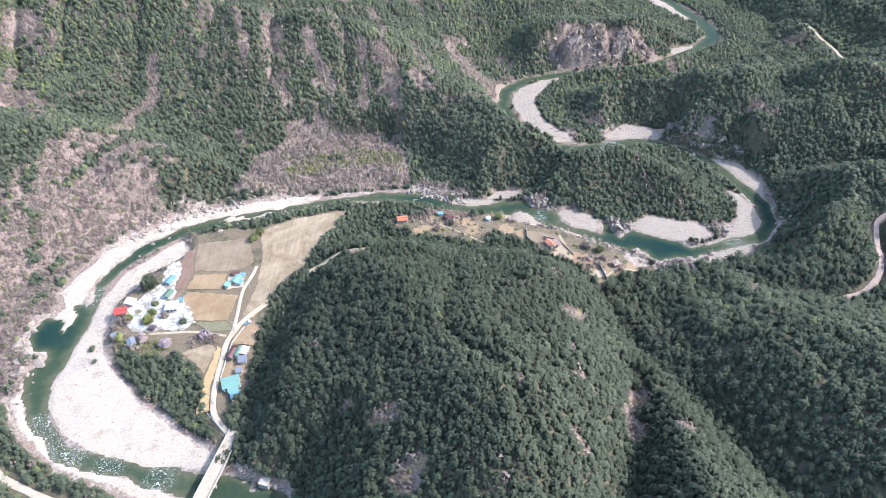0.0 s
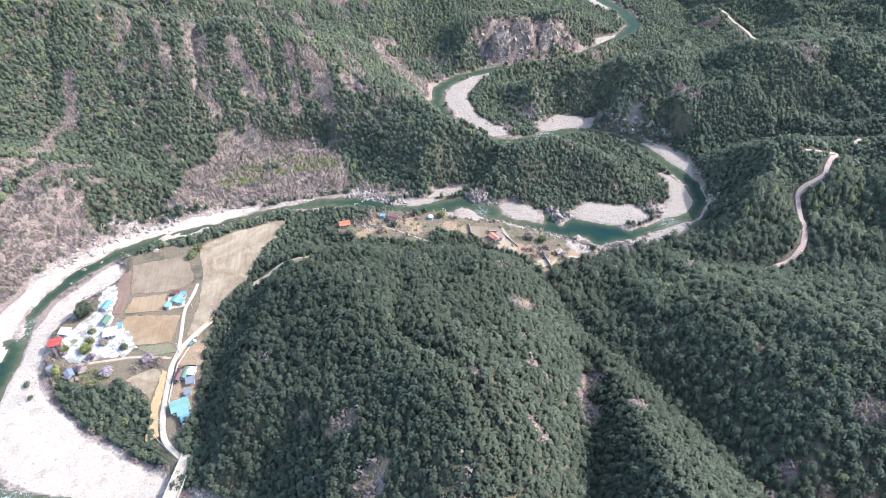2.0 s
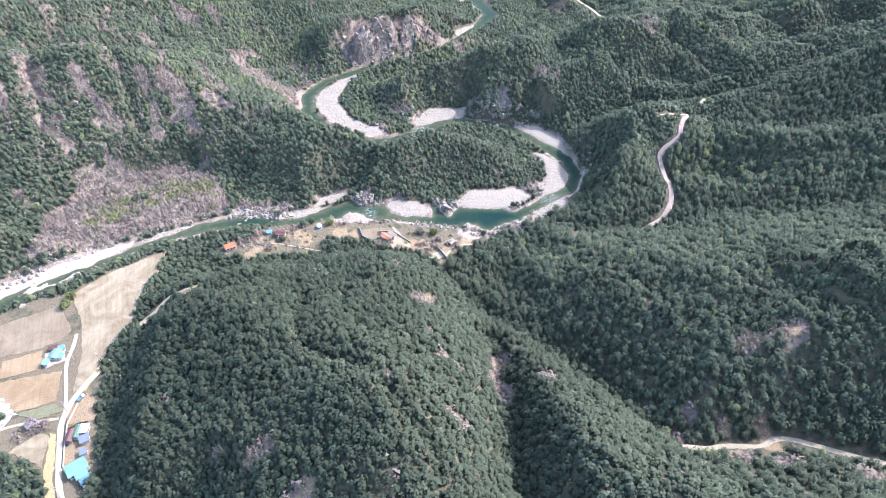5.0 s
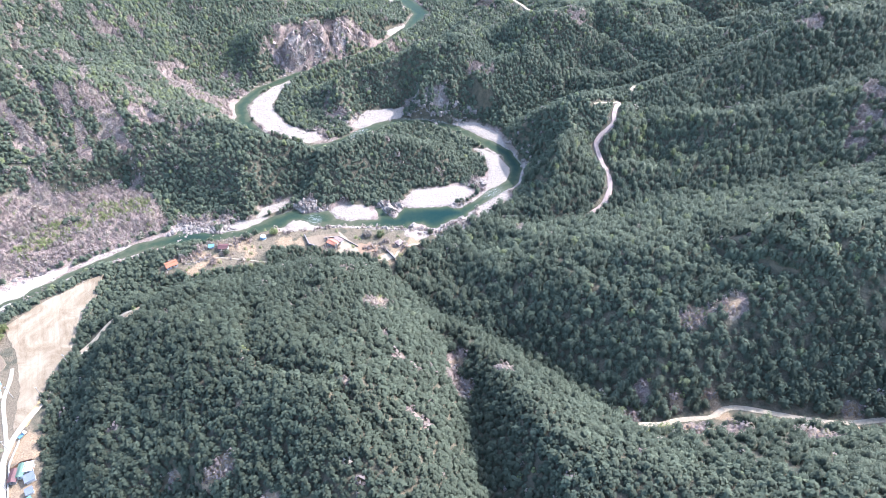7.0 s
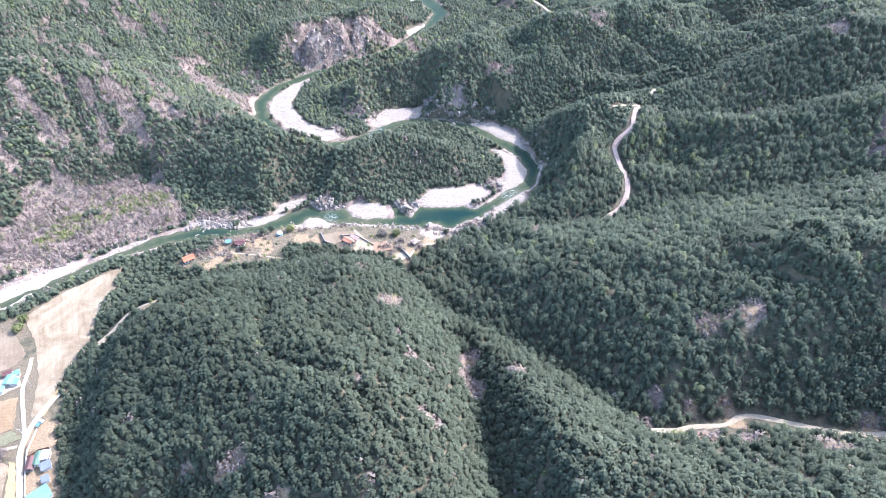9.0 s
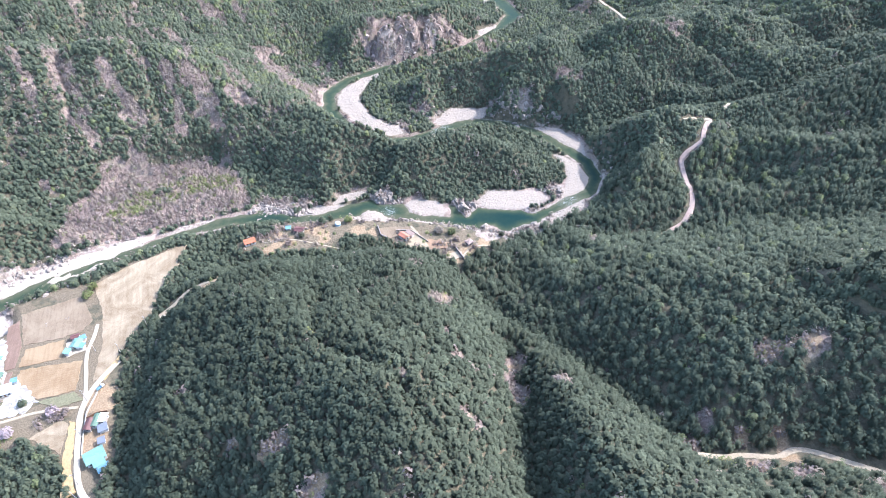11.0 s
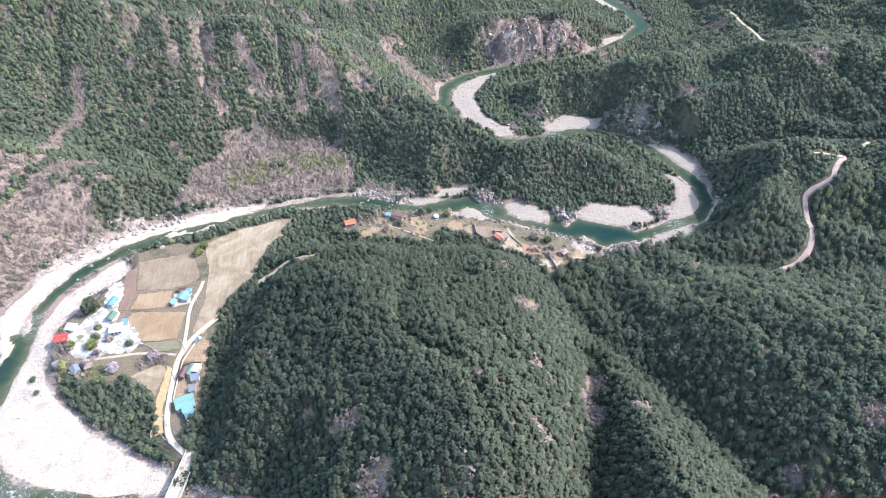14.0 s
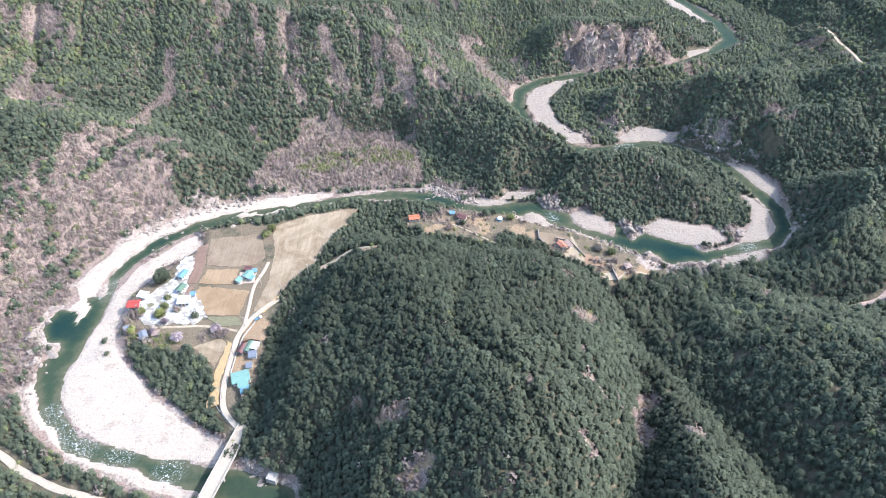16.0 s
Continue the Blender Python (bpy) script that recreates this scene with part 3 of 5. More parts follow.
CRAGS = [(-78, 148, 4), (132, 314, 7), (148, 310, 6), (164, 310, 6), (179, 311, 6), (-13, 390, 9), (0, 388, 9), (12, 385, 7), (70, 374, 6), (122, 352, 5), (150, 596, 7), (176, 600, 6), (130, 594, 6), (-182, 358, 10), (-150, 368, 8), (215, 450, 10), (112, 468, 9), (190, 470, 9), (200, 346, 6)]


def covers(x, y, water, bar):
    """How far the ground is bare, grassy, earthen or rocky."""
    free = np.minimum(water, -bar)
    west = smoothstep(-180, -215, x) * smoothstep(425, 390, y) * smoothstep(175, 205, y)
    shore = smoothstep(np.maximum(6 + 7 * fbm(x, y, 35, 3, 7.7), 2.5) + 6 * west, 1, free) * (0.7 + 0.5 * fbm(x, y, 16, 3, 2.9))
    grain = fbm(x, y, 24, 4, 12.0)
    bare = np.maximum(spots(x, y, BARE + CUTS + FAR_PLOTS), spots(x, y, CRAGS) * 0.95)
    neck = smoothstep(-40, -10, x) * smoothstep(345, 360, y)
    shore = shore * (1 - 0.55 * neck)
    bare = np.maximum(bare, smoothstep(6, 2, free) * (0.8 - 0.35 * neck))
    bare = np.maximum(bare, 0.8 * smoothstep(-5, 3, inside(x, y, SCRUB_BAND)))
    for ring in OPEN_SLOPES:
        bare = np.maximum(bare, (0.58 + 0.45 * grain) * smoothstep(-7, 5, inside(x, y, ring) + 5 * grain))
    for line in STREAKS:
        bare = np.maximum(bare, (0.68 + 0.3 * grain) * smoothstep(3, -2, channel(x, y, line) - 3 * grain))
    streak = fbm(x + 0.25 * y, y * 0.16, 11, 3, 40.0) * smoothstep(440, 470, y) * smoothstep(20, -30, x)
    bare = bare + 0.25 * grain * smoothstep(0.1, 0.4, bare)
    thin = np.maximum(smoothstep(0.3, 0.6, spots(x, y, THIN)), west * smoothstep(95, 45, free))
    bare = np.maximum(bare, thin * (0.52 + 0.22 * west + 0.75 * fbm(x, y, 8, 3, 51.0)))
    bare = np.maximum(bare, smoothstep(0.14, 0.5, streak) * (0.6 + 0.6 * fbm(x, y, 9, 3, 71.0)))
    grass = np.maximum(spots(x, y, GRASS), (0.7 + 0.3 * grain) * smoothstep(-4, 4, inside(x, y, GREEN_STRIP)))
    return np.clip(bare, 0, 1), grass, spots(x, y, SOIL + CUTS + FAR_PLOTS), np.clip(shore, 0, 1)


gx, gy = steps(-480, 640, 2.2, 2600), steps(0, 800, 2.2, 2600)
GX, GY = np.meshgrid(gx, gy)
GZ, GW, GB = land(GX, GY)
g_bare, g_grass, g_soil, g_rock = covers(GX, GY, GW, GB)
cliff = smoothstep(0.35, 0.6, spots(GX, GY, CRAGS) + 0.3 * fbm(GX, GY, 9, 3, 9.9))
g_rock = np.maximum(g_rock, cliff)
for ring in (TERRACES["village"][1], TERRACES["north"][1]):
    g_grass = np.maximum(g_grass, (0.62 + 0.35 * fbm(GX, GY, 14, 3, 27.0)) * smoothstep(-4, 2, inside(GX, GY, ring)))
ny, nx = GX.shape
index = np.arange(nx * ny).reshape(ny, nx)
quads = np.stack([index[:-1, :-1], index[:-1, 1:], index[1:, 1:], index[1:, :-1]], -1).reshape(-1, 4)
ground = new("ground", quick_mesh("ground", np.stack([GX, GY, GZ], -1).reshape(-1, 3), quads, GROUND, {
    "water": np.clip(GW, -20, 20), "pale": smoothstep(-60, -120, GX), "bar": np.clip(GB, -20, 20), "bare": g_bare, "grass": g_grass, "soil": g_soil, "rock": g_rock}))
ground.data.polygons.foreach_set("use_smooth", np.ones(len(quads), bool))
tagged(ground, "wooded mountain valley floor with pale rocky river banks", "ground", kind="structure")

wet = (GW < 2.5)
keep = wet[:-1, :-1] | wet[:-1, 1:] | wet[1:, 1:] | wet[1:, :-1]
pick = quads[keep.ravel()]
used, pick = np.unique(pick, return_inverse=True)
wx, wy = GX.ravel()[used], GY.ravel()[used]
RAPIDS = [(-221, 278, 10), (-212, 186, 7), (-203, 176, 10), (-190, 167, 9), (-168, 162, 8), (203, 333, 9), (70, 360, 6), (140, 455, 9), (-140, 156, 8), (-215, 186, 7)]
depth = np.clip(-GZ.ravel()[used] / 2.3, 0, 1) * (0.75 + 0.25 * fbm(wx, wy, 30, 2, 3.3))
pools = np.maximum(spots(wx, wy, [(-240, 246, 11), (150, 324, 26), (-205, 324, 18), (240, 372, 16), (-215, 308, 14), (-10, 376, 14), (125, 335, 12), (60, 366, 10)]), 0)
depth = np.clip(depth * (0.55 + 0.75 * pools), 0, 1)
river = new("water", quick_mesh("water", np.stack([wx, wy, np.zeros(len(used))], -1), pick.reshape(-1, 4), RIVER, {"depth": depth, "foam": smoothstep(0.35, 0.7, spots(wx, wy, RAPIDS))}))
tagged(river, "clear green mountain river with white rapids", "river", kind="structure")


# ---- fields, yard and roads laid on the ground ----
def ground_patch(name, ring, z, material, label, category, rough_edge=0.5):
    """A level patch of worked ground with an uneven rim and sloping sides."""
    pts = []
    for (ax, ay), (bx, by) in zip(ring, ring[1:] + ring[:1]):
        n = max(1, int(math.hypot(bx - ax, by - ay) / 2.0))
        for k in range(n):
            x, y = ax + (bx - ax) * k / n, ay + (by - ay) * k / n
            pts.append((x + rough_edge * (random.random() - 0.5) * 2, y + rough_edge * (random.random() - 0.5) * 2))
    bm = bmesh.new()
    top = [bm.verts.new((x, y, z)) for x, y in pts]
    cx, cy = sum(p[0] for p in pts) / len(pts), sum(p[1] for p in pts) / len(pts)
    low = [bm.verts.new((x + (x - cx) * 0.012, y + (y - cy) * 0.012, z - 0.8)) for x, y in pts]
    face = bm.faces.new(top)
    for i in range(len(top)):
        j = (i + 1) % len(top)
        bm.faces.new((top[i], low[i], low[j], top[j]))
    bmesh.ops.triangulate(bm, faces=[face])
    bmesh.ops.recalc_face_normals(bm, faces=bm.faces[:])
    ob = part(name, bm, material)
    return tagged(ob, label, category, kind="structure")


FIELD_Z = 4.72
ground_patch("field", [(-128, 338), (-107, 350), (-71, 361), (-75, 345), (-86, 320), (-90, 303), (-103, 286), (-116, 262), (-122, 259), (-119, 286), (-121, 313)], FIELD_Z, PALE_FIELD, "large pale fallow field with faint plough lines", "field")
ground_patch("field", [(-162, 279), (-129, 276), (-131, 255), (-150, 255), (-163, 268)], FIELD_Z + 0.01, BROWN_FIELD, "bare brown ploughed field beside the houses", "field")
ground_patch("field", [(-161, 294), (-141, 295), (-140, 281), (-163, 281)], FIELD_Z + 0.02, BROWN_FIELD, "small brown ploughed field beside the farmhouse", "field")
ground_patch("field", [(-168, 324), (-135, 330), (-126, 307), (-131, 300), (-144, 297), (-163, 298)], FIELD_Z, GREY_FIELD, "grey-brown stubble field beside the river terrace", "field")
ground_patch("field", [(-174, 315), (-168, 319), (-164, 297), (-165, 281), (-170, 281)], FIELD_Z + 0.03, RED_FIELD, "narrow strip of reddish bare soil", "field")
ground_patch("field", [(-151, 230), (-137, 237), (-132, 234), (-134, 216), (-140, 222)], FIELD_Z, PALE_FIELD, "small pale fallow plot beside the pine grove", "field")
ground_patch("soil_bank", [(-131.5, 235), (-128.5, 234), (-128, 205), (-125, 192), (-131, 190), (-132.5, 214)], FIELD_Z + 0.05, OCHRE_SOIL, "strip of raw ochre earth beside the lane", "soil")
ground_patch("soil_bank", [(-117, 262), (-111, 271), (-103, 281), (-108, 271), (-116, 257)], FIELD_Z + 0.06, OCHRE_SOIL, "patch of orange earth at the field's corner", "soil")
ground_patch("gravel_yard", [(-182, 302), (-175, 308), (-171, 296), (-171, 283), (-166, 272), (-156, 265), (-149, 254), (-154, 248), (-170, 247), (-184, 245), (-191, 252), (-194, 266), (-188, 277), (-181, 286)], FIELD_Z + 0.08, WHITE_GRAVEL, "bright white gravel yard between the village houses", "yard", 1.2)
ground_patch("farmyard", [(-139, 292), (-129, 296), (-128, 283), (-138, 281)], FIELD_Z + 0.06, LANE, "pale concrete farmyard round the blue-roofed house", "yard")
ground_patch("lawn", [(-150, 253), (-131, 254), (-126, 247), (-140, 246)], FIELD_Z + 0.04, DRY_GRASS, "strip of dry grass below the ploughed field", "grass")
ground_patch("field", [(59, 339), (70, 336.5), (79, 334), (82, 330), (75, 327), (63, 326), (59, 330)], FIELD_Z, GREY_FIELD, "dark walled vegetable plot beside the orange-roofed house", "field")
ground_patch("farmyard", [(83, 331), (86, 318), (88, 310), (84, 306), (76, 308), (74, 317), (79, 324)], FIELD_Z + 0.02, TAN_SOIL, "tan earth yard of the orange-roofed house", "yard")
ground_patch("farmyard", [(95, 299), (108, 299), (106, 293), (99, 292)], FIELD_Z + 0.02, TRACK, "pale stony clearing at the creek's mouth", "yard", 1.0)


ground_patch("soil_bank", [(87, 316), (96, 315), (102, 310), (98, 304), (90, 306), (86, 310)], FIELD_Z + 0.03, RED_EARTH, "patch of raw orange-red earth on the terrace", "soil", 1.4)


def road(name, line, width, material, label, lift=0.12, kerb=None):
    """A ribbon of road with an embankment, along a line of places."""
    pts = []
    for i in range(len(line) - 1):
        p0, p1, p2, p3 = (Vector(line[min(max(i + k, 0), len(line) - 1)][:2]) for k in (-1, 0, 1, 2))
        n = max(2, int((p2 - p1).length / 2.0))
        for k in range(n):
            s = k / n
            pts.append(0.5 * (2 * p1 + (p2 - p0) * s + (2 * p0 - 5 * p1 + 4 * p2 - p3) * s * s + (3 * p1 - p0 - 3 * p2 + p3) * s ** 3))
    pts.append(Vector(line[-1][:2]))
    px, py = np.array([p.x for p in pts]), np.array([p.y for p in pts])
    heights = np.max([land(px + a * width, py + b * width)[0] for a, b in ((0, 0), (0.4, 0), (-0.4, 0), (0, 0.4), (0, -0.4))], axis=0).tolist()
    heights = [sum(heights[max(0, i - 3):i + 4]) / len(heights[max(0, i - 3):i + 4]) + lift for i in range(len(pts))]
    bm, rows = bmesh.new(), []
    for i, p in enumerate(pts):
        d = (pts[min(i + 1, len(pts) - 1)] - pts[max(i - 1, 0)]).normalized()
        side, w = Vector((d.y, -d.x)), width / 2 * (1 + 0.06 * math.sin(i * 0.9) + 0.06 * (random.random() - 0.5))
        z = heights[i]
        rows.append([bm.verts.new((p.x + side.x * s, p.y + side.y * s, h)) for s, h in ((-w - 0.9, z - 1.6), (-w, z), (-w * 0.3, z + 0.05), (w * 0.3, z + 0.05), (w, z), (w + 0.9, z - 1.6))])
    for a, b in zip(rows[:-1], rows[1:]):
        for k in range(5):
            bm.faces.new((a[k], a[k + 1], b[k + 1], b[k]))
    bmesh.ops.recalc_face_normals(bm, faces=bm.faces[:])
    return tagged(part(name, bm, material), label, "road", kind="structure")


for ix, iy, ir in ((-178, 253.6, 3.0), (-177.6, 260.6, 2.6), (-178.4, 268.2, 2.6), (-169, 258, 2.2), (-156.8, 253.8, 2.6), (-186.4, 283, 3.4), (-171.6, 271, 1.6), (-187, 262, 2.0)):
    ground_patch("island_bed", [(ix + ir * math.cos(k * 0.785) * (0.8 + 0.4 * random.random()), iy + ir * math.sin(k * 0.785) * (0.8 + 0.4 * random.random())) for k in range(8)], FIELD_Z + 0.14, DRY_GRASS, "planted earth bed in the white gravel yard", "planting bed", 0.2)
ground_patch("field", [(-168.6, 278), (-165.6, 279), (-166.6, 270), (-169.2, 270.6)], FIELD_Z + 0.16, RED_FIELD, "dark red-brown garden bed beside the green-roofed shed", "field", 0.2)
road("road", [(-109, 177), (-116, 183), (-122, 191), (-125, 203), (-126, 215), (-126.5, 228), (-126.5, 240), (-122, 253), (-114, 264), (-104, 276), (-94, 288), (-84, 297)], 2.7, LANE, "pale concrete village lane running to the bridge", 0.36)
road("road", [(-125, 247), (-126, 262), (-127, 280), (-124, 294), (-123, 302)], 1.8, LANE, "narrow pale farm lane between the fields", 0.34)
road("road", [(-128, 243), (-140, 245), (-152, 246), (-164, 245), (-180, 244)], 1.6, TRACK, "dirt track leading into the gravel yard", 0.30)
road("road", [(-88, 297), (-78, 301), (-68, 305), (-58, 303), (-49, 301)], 2.2, TRACK, "dirt forest track climbing through the pines", 0.15)
road("road", [(160, 114), (168, 112), (176, 109), (185, 107), (197, 101), (205, 101.5), (211, 100), (219, 93.6), (232, 81), (247, 68.6), (268, 59), (292, 42)], 2.8, TRACK, "pale winding dirt road along the creek valley", 0.15)
road("road", [(193, 301), (201, 296), (215, 280), (230, 270), (247, 269)], 1.5, TRACK, "overgrown dirt track below the mountain road", 0.4)
road("road", [(247, 269), (261, 273), (272, 283), (279, 296), (282, 306), (284, 316), (286, 322), (292, 325), (299, 326), (305, 328), (310, 335), (322, 346)], 3.1, REDLANE, "reddish mountain road climbing round the ridge", 0.35)
road("road", [(320, 345), (308, 346), (297, 346)], 1.8, TRACK, "short dirt spur at the top of the mountain road", 0.2)
road("road", [(338, 352), (352, 362), (368, 370)], 3.0, TRACK, "pale stretch of mountain road on the far saddle", 0.3)
road("road", [(-290, 190), (-252, 172), (-228, 161), (-216, 154), (-204, 149), (-191, 144), (-178, 141), (-160, 137), (-143, 134), (-128, 128)], 3.4, LANE, "pale concrete riverside road among pines", 0.5)
road("road", [(382, 660), (383, 645), (385, 632), (389, 612), (388, 596), (383, 572)], 3.2, TRACK, "distant pale road in the far side valley", 1.2)
road("road", [(-10, 346), (0, 344), (7, 340), (19, 332), (31, 324)], 1.0, TRACK, "narrow dirt path across the river terrace", 0.12)
road("road", [(81, 334), (84, 322), (87, 308), (93, 298), (105, 294), (114, 301), (122, 302), (132, 300)], 1.5, TRACK, "dirt track beside the orange-roofed house", 0.15)


def river_stones(count):
    """Loose stones on the gravel bars, too many to count."""
    r = np.random.RandomState(8)
    x, y = r.uniform(-260, 280, count * 8), r.uniform(125, 600, count * 8)
    z, w, bar = land(x, y)
    ok = np.where(((bar > 0.5) | ((w > 0) & (w < 5))) & (z < 4) & (w > -1.0))[0][:count]
    t = (1 + 5 ** 0.5) / 2
    v = np.array([(-1, t, 0), (1, t, 0), (-1, -t, 0), (1, -t, 0), (0, -1, t), (0, 1, t), (0, -1, -t), (0, 1, -t), (t, 0, -1), (t, 0, 1), (-t, 0, -1), (-t, 0, 1)]) / 1.9
    f = np.array([(0, 11, 5), (0, 5, 1), (0, 1, 7), (0, 7, 10), (0, 10, 11), (1, 5, 9), (5, 11, 4), (11, 10, 2), (10, 7, 6), (7, 1, 8), (3, 9, 4), (3, 4, 2), (3, 2, 6), (3, 6, 8), (3, 8, 9), (4, 9, 5), (2, 4, 11), (6, 2, 10), (8, 6, 7), (9, 8, 1)])
    n = len(ok)
    size = 0.18 + 0.6 * r.rand(n, 1, 1) ** 6
    form = v[None] * size * np.stack([0.8 + 0.5 * r.rand(n), 0.6 + 0.5 * r.rand(n), 0.45 + 0.3 * r.rand(n)], -1)[:, None] * (0.8 + 0.4 * r.rand(n, 12, 1))
    a = r.rand(n, 1) * 6.28
    px = form[..., 0] * np.cos(a) - form[..., 1] * np.sin(a) + x[ok, None]
    py = form[..., 0] * np.sin(a) + form[..., 1] * np.cos(a) + y[ok, None]
    verts = np.stack([px, py, form[..., 2] + z[ok, None]], -1).reshape(-1, 3)
    faces = (f[None] + 12 * np.arange(n)[:, None, None]).reshape(-1, 3)
    tagged(new("river_stones", quick_mesh("river_stones", verts, faces, STONE)), "loose pale stones strewn over the gravel bars", "stones", kind="stuff")


river_stones(3500)


# ---- buildings ----
def slab_roof(bm, a, b, c, d, thick=0.18):
    """One sloping roof sheet with thickness, from its four upper corners."""
    up = [bm.verts.new(p) for p in (a, b, c, d)]
    lo = [bm.verts.new((p[0], p[1], p[2] - thick)) for p in (a, b, c, d)]
    bm.faces.new(up)
    bm.faces.new(lo[::-1])
    for i in range(4):
        j = (i + 1) % 4
        bm.faces.new((up[i], lo[i], lo[j], up[j]))


def house(name, label, x, y, turn, w, d, h, roof, style="gable", walls=PLASTER, pitch=0.32, eave=0.6, category="house", openings=True, z=None, group=""):
    """A small building: walls, roof sheets with seams, ridge cap, door and windows. Its length w lies along its own x."""
    ob = thing(name, label, category, x, y, (level(x, y) if z is None else z) - 0.05, turn, group)
    rise = d / 2 * pitch if style != "flat" else 0.0
    bm = boxes((-w / 2, -d / 2, -0.8, w / 2, d / 2, h))
    if style == "gable":
        for s in (-1, 1):
            e = s * (w / 2 - 0.06)
            v = [bm.verts.new(p) for p in ((e, -d / 2, h), (e, d / 2, h), (e, 0, h + rise))]
            bm.faces.new(v)
    part("wall", bm, walls, ob)
    bm = boxes((-w / 2 - 0.12, -d / 2 - 0.12, -0.8, w / 2 + 0.12, d / 2 + 0.12, 0.22))
    part("plinth", bm, CONCRETE, ob)
    E, D, top, low = w / 2 + eave * 0.8, d / 2 + eave, h + rise + 0.16, h + 0.16 - eave * pitch
    if style == "gable":
        for s in (-1, 1):
            bm = bmesh.new()
            q = ((-s * E, -s * D, low), (s * E, -s * D, low), (s * E, 0, top), (-s * E, 0, top))
            slab_roof(bm, *q)
            part("roof_sheet", bm, roof, ob)
        bm = boxes((-E, -0.22, top - 0.05, E, 0.22, top + 0.1))
        part("ridge_cap", bm, roof, ob)
    elif style == "hip":
        r = max(w / 2 - d / 2 * 0.85, 0.3)
        for q in (((-E, -D, low), (E, -D, low), (r, 0, top), (-r, 0, top)), ((E, D, low), (-E, D, low), (-r, 0, top), (r, 0, top)),
                     ((E, -D, low), (E, D, low), (r, 0.05, top), (r, -0.05, top)), ((-E, D, low), (-E, -D, low), (-r, -0.05, top), (-r, 0.05, top))):
            bm = bmesh.new()
            slab_roof(bm, *q)
            part("roof_sheet", bm, roof, ob)
        part("ridge_cap", boxes((-r - 0.2, -0.2, top - 0.05, r + 0.2, 0.2, top + 0.1)), roof, ob)
    elif style == "shed":
        bm = bmesh.new()
        q = ((-E, -D, h + 0.12), (E, -D, h + 0.12), (E, D, h + 0.12 + d * 0.18), (-E, D, h + 0.12 + d * 0.18))
        slab_roof(bm, *q)
        part("roof_sheet", bm, roof, ob)
        part("back_wall", boxes((-w / 2, d / 2 - 0.15, h - 0.02, w / 2, d / 2, h + d * 0.16)), walls, ob)
    else:
        part("roof_slab", boxes((-E, -D, h, E, D, h + 0.22)), roof, ob)
        part("parapet", boxes((-E, -D, h + 0.22, E, -D + 0.2, h + 0.45), (-E, D - 0.2, h + 0.22, E, D, h + 0.45), (-E, -D + 0.2, h + 0.22, -E + 0.2, D - 0.2, h + 0.45), (E - 0.2, -D + 0.2, h + 0.22, E, D - 0.2, h + 0.45)), roof, ob)
    if openings:
        dw = min(0.95, w * 0.2)
        door = part("door", boxes((-dw / 2, -d / 2 - 0.06, 0.2, dw / 2, -d / 2 + 0.02, min(2.1, h - 0.2))), WOODWORK, ob)
        part("door_handle", boxes((dw / 2 - 0.15, -d / 2 - 0.13, 1.0, dw / 2 - 0.09, -d / 2 - 0.06, 1.15)), STEEL, door)
        for s in (-1, 1):
            cx = s * w * 0.3
            win = part("window", boxes((cx - w * 0.09, -d / 2 - 0.05, 0.95, cx + w * 0.09, -d / 2 + 0.02, min(1.95, h - 0.3))), GLASS, ob)
            part("sill", boxes((cx - w * 0.1, -d / 2 - 0.14, 0.87, cx + w * 0.1, -d / 2 - 0.05, 0.95)), CONCRETE, win)
            part("window", boxes((s * w / 2 - 0.03, -d * 0.16, 0.95, s * w / 2 + 0.03, d * 0.16, min(1.9, h - 0.3))), GLASS, ob)
    return ob


Y = 4.6
# lane-side houses
house("farmhouse", "farmhouse with a bright teal sheet-metal roof", -116.6, 208.5, 21, 9.0, 6.8, 2.8, ROOF["teal"], "gable", pitch=0.16, z=Y)
house("annex", "low side wing with a teal sheet-metal roof", -114.2, 204.0, 21, 5.0, 3.2, 2.5, ROOF["teal"], "shed", z=Y, category="shed")
house("shed", "small shed with a blue sheet-metal roof", -112.0, 200.6, 15, 4.6, 4.0, 2.4, ROOF["blue"], "gable", z=Y, category="shed", openings=False)
house("tiled_house", "old house with a dark brown tiled roof", -121.0, 228.6, 76, 6.4, 3.0, 2.6, ROOF["maroon"], "gable", DARKWALL, 0.5, z=Y)
house("tiled_house", "narrow house with a faded green roof", -117.6, 230.0, 76, 6.8, 2.6, 2.8, ROOF["green"], "gable", PLASTER, 0.4, z=Y)
house("store_room", "small flat-roofed white store room", -114.2, 230.6, 76, 4.6, 3.0, 2.6, ROOF["white"], "flat", z=Y, category="store")
house("shed", "grey metal-roofed shed beside the old houses", -114.0, 224.4, 10, 4.0, 3.4, 2.3, ROOF["grey"], "shed", z=Y, category="shed", openings=False)
house("shed", "small grey shed above the teal-roofed farmhouse", -114.2, 217.0, 10, 2.8, 2.6, 2.0, ROOF["grey"], "shed", z=Y, category="shed", openings=False)
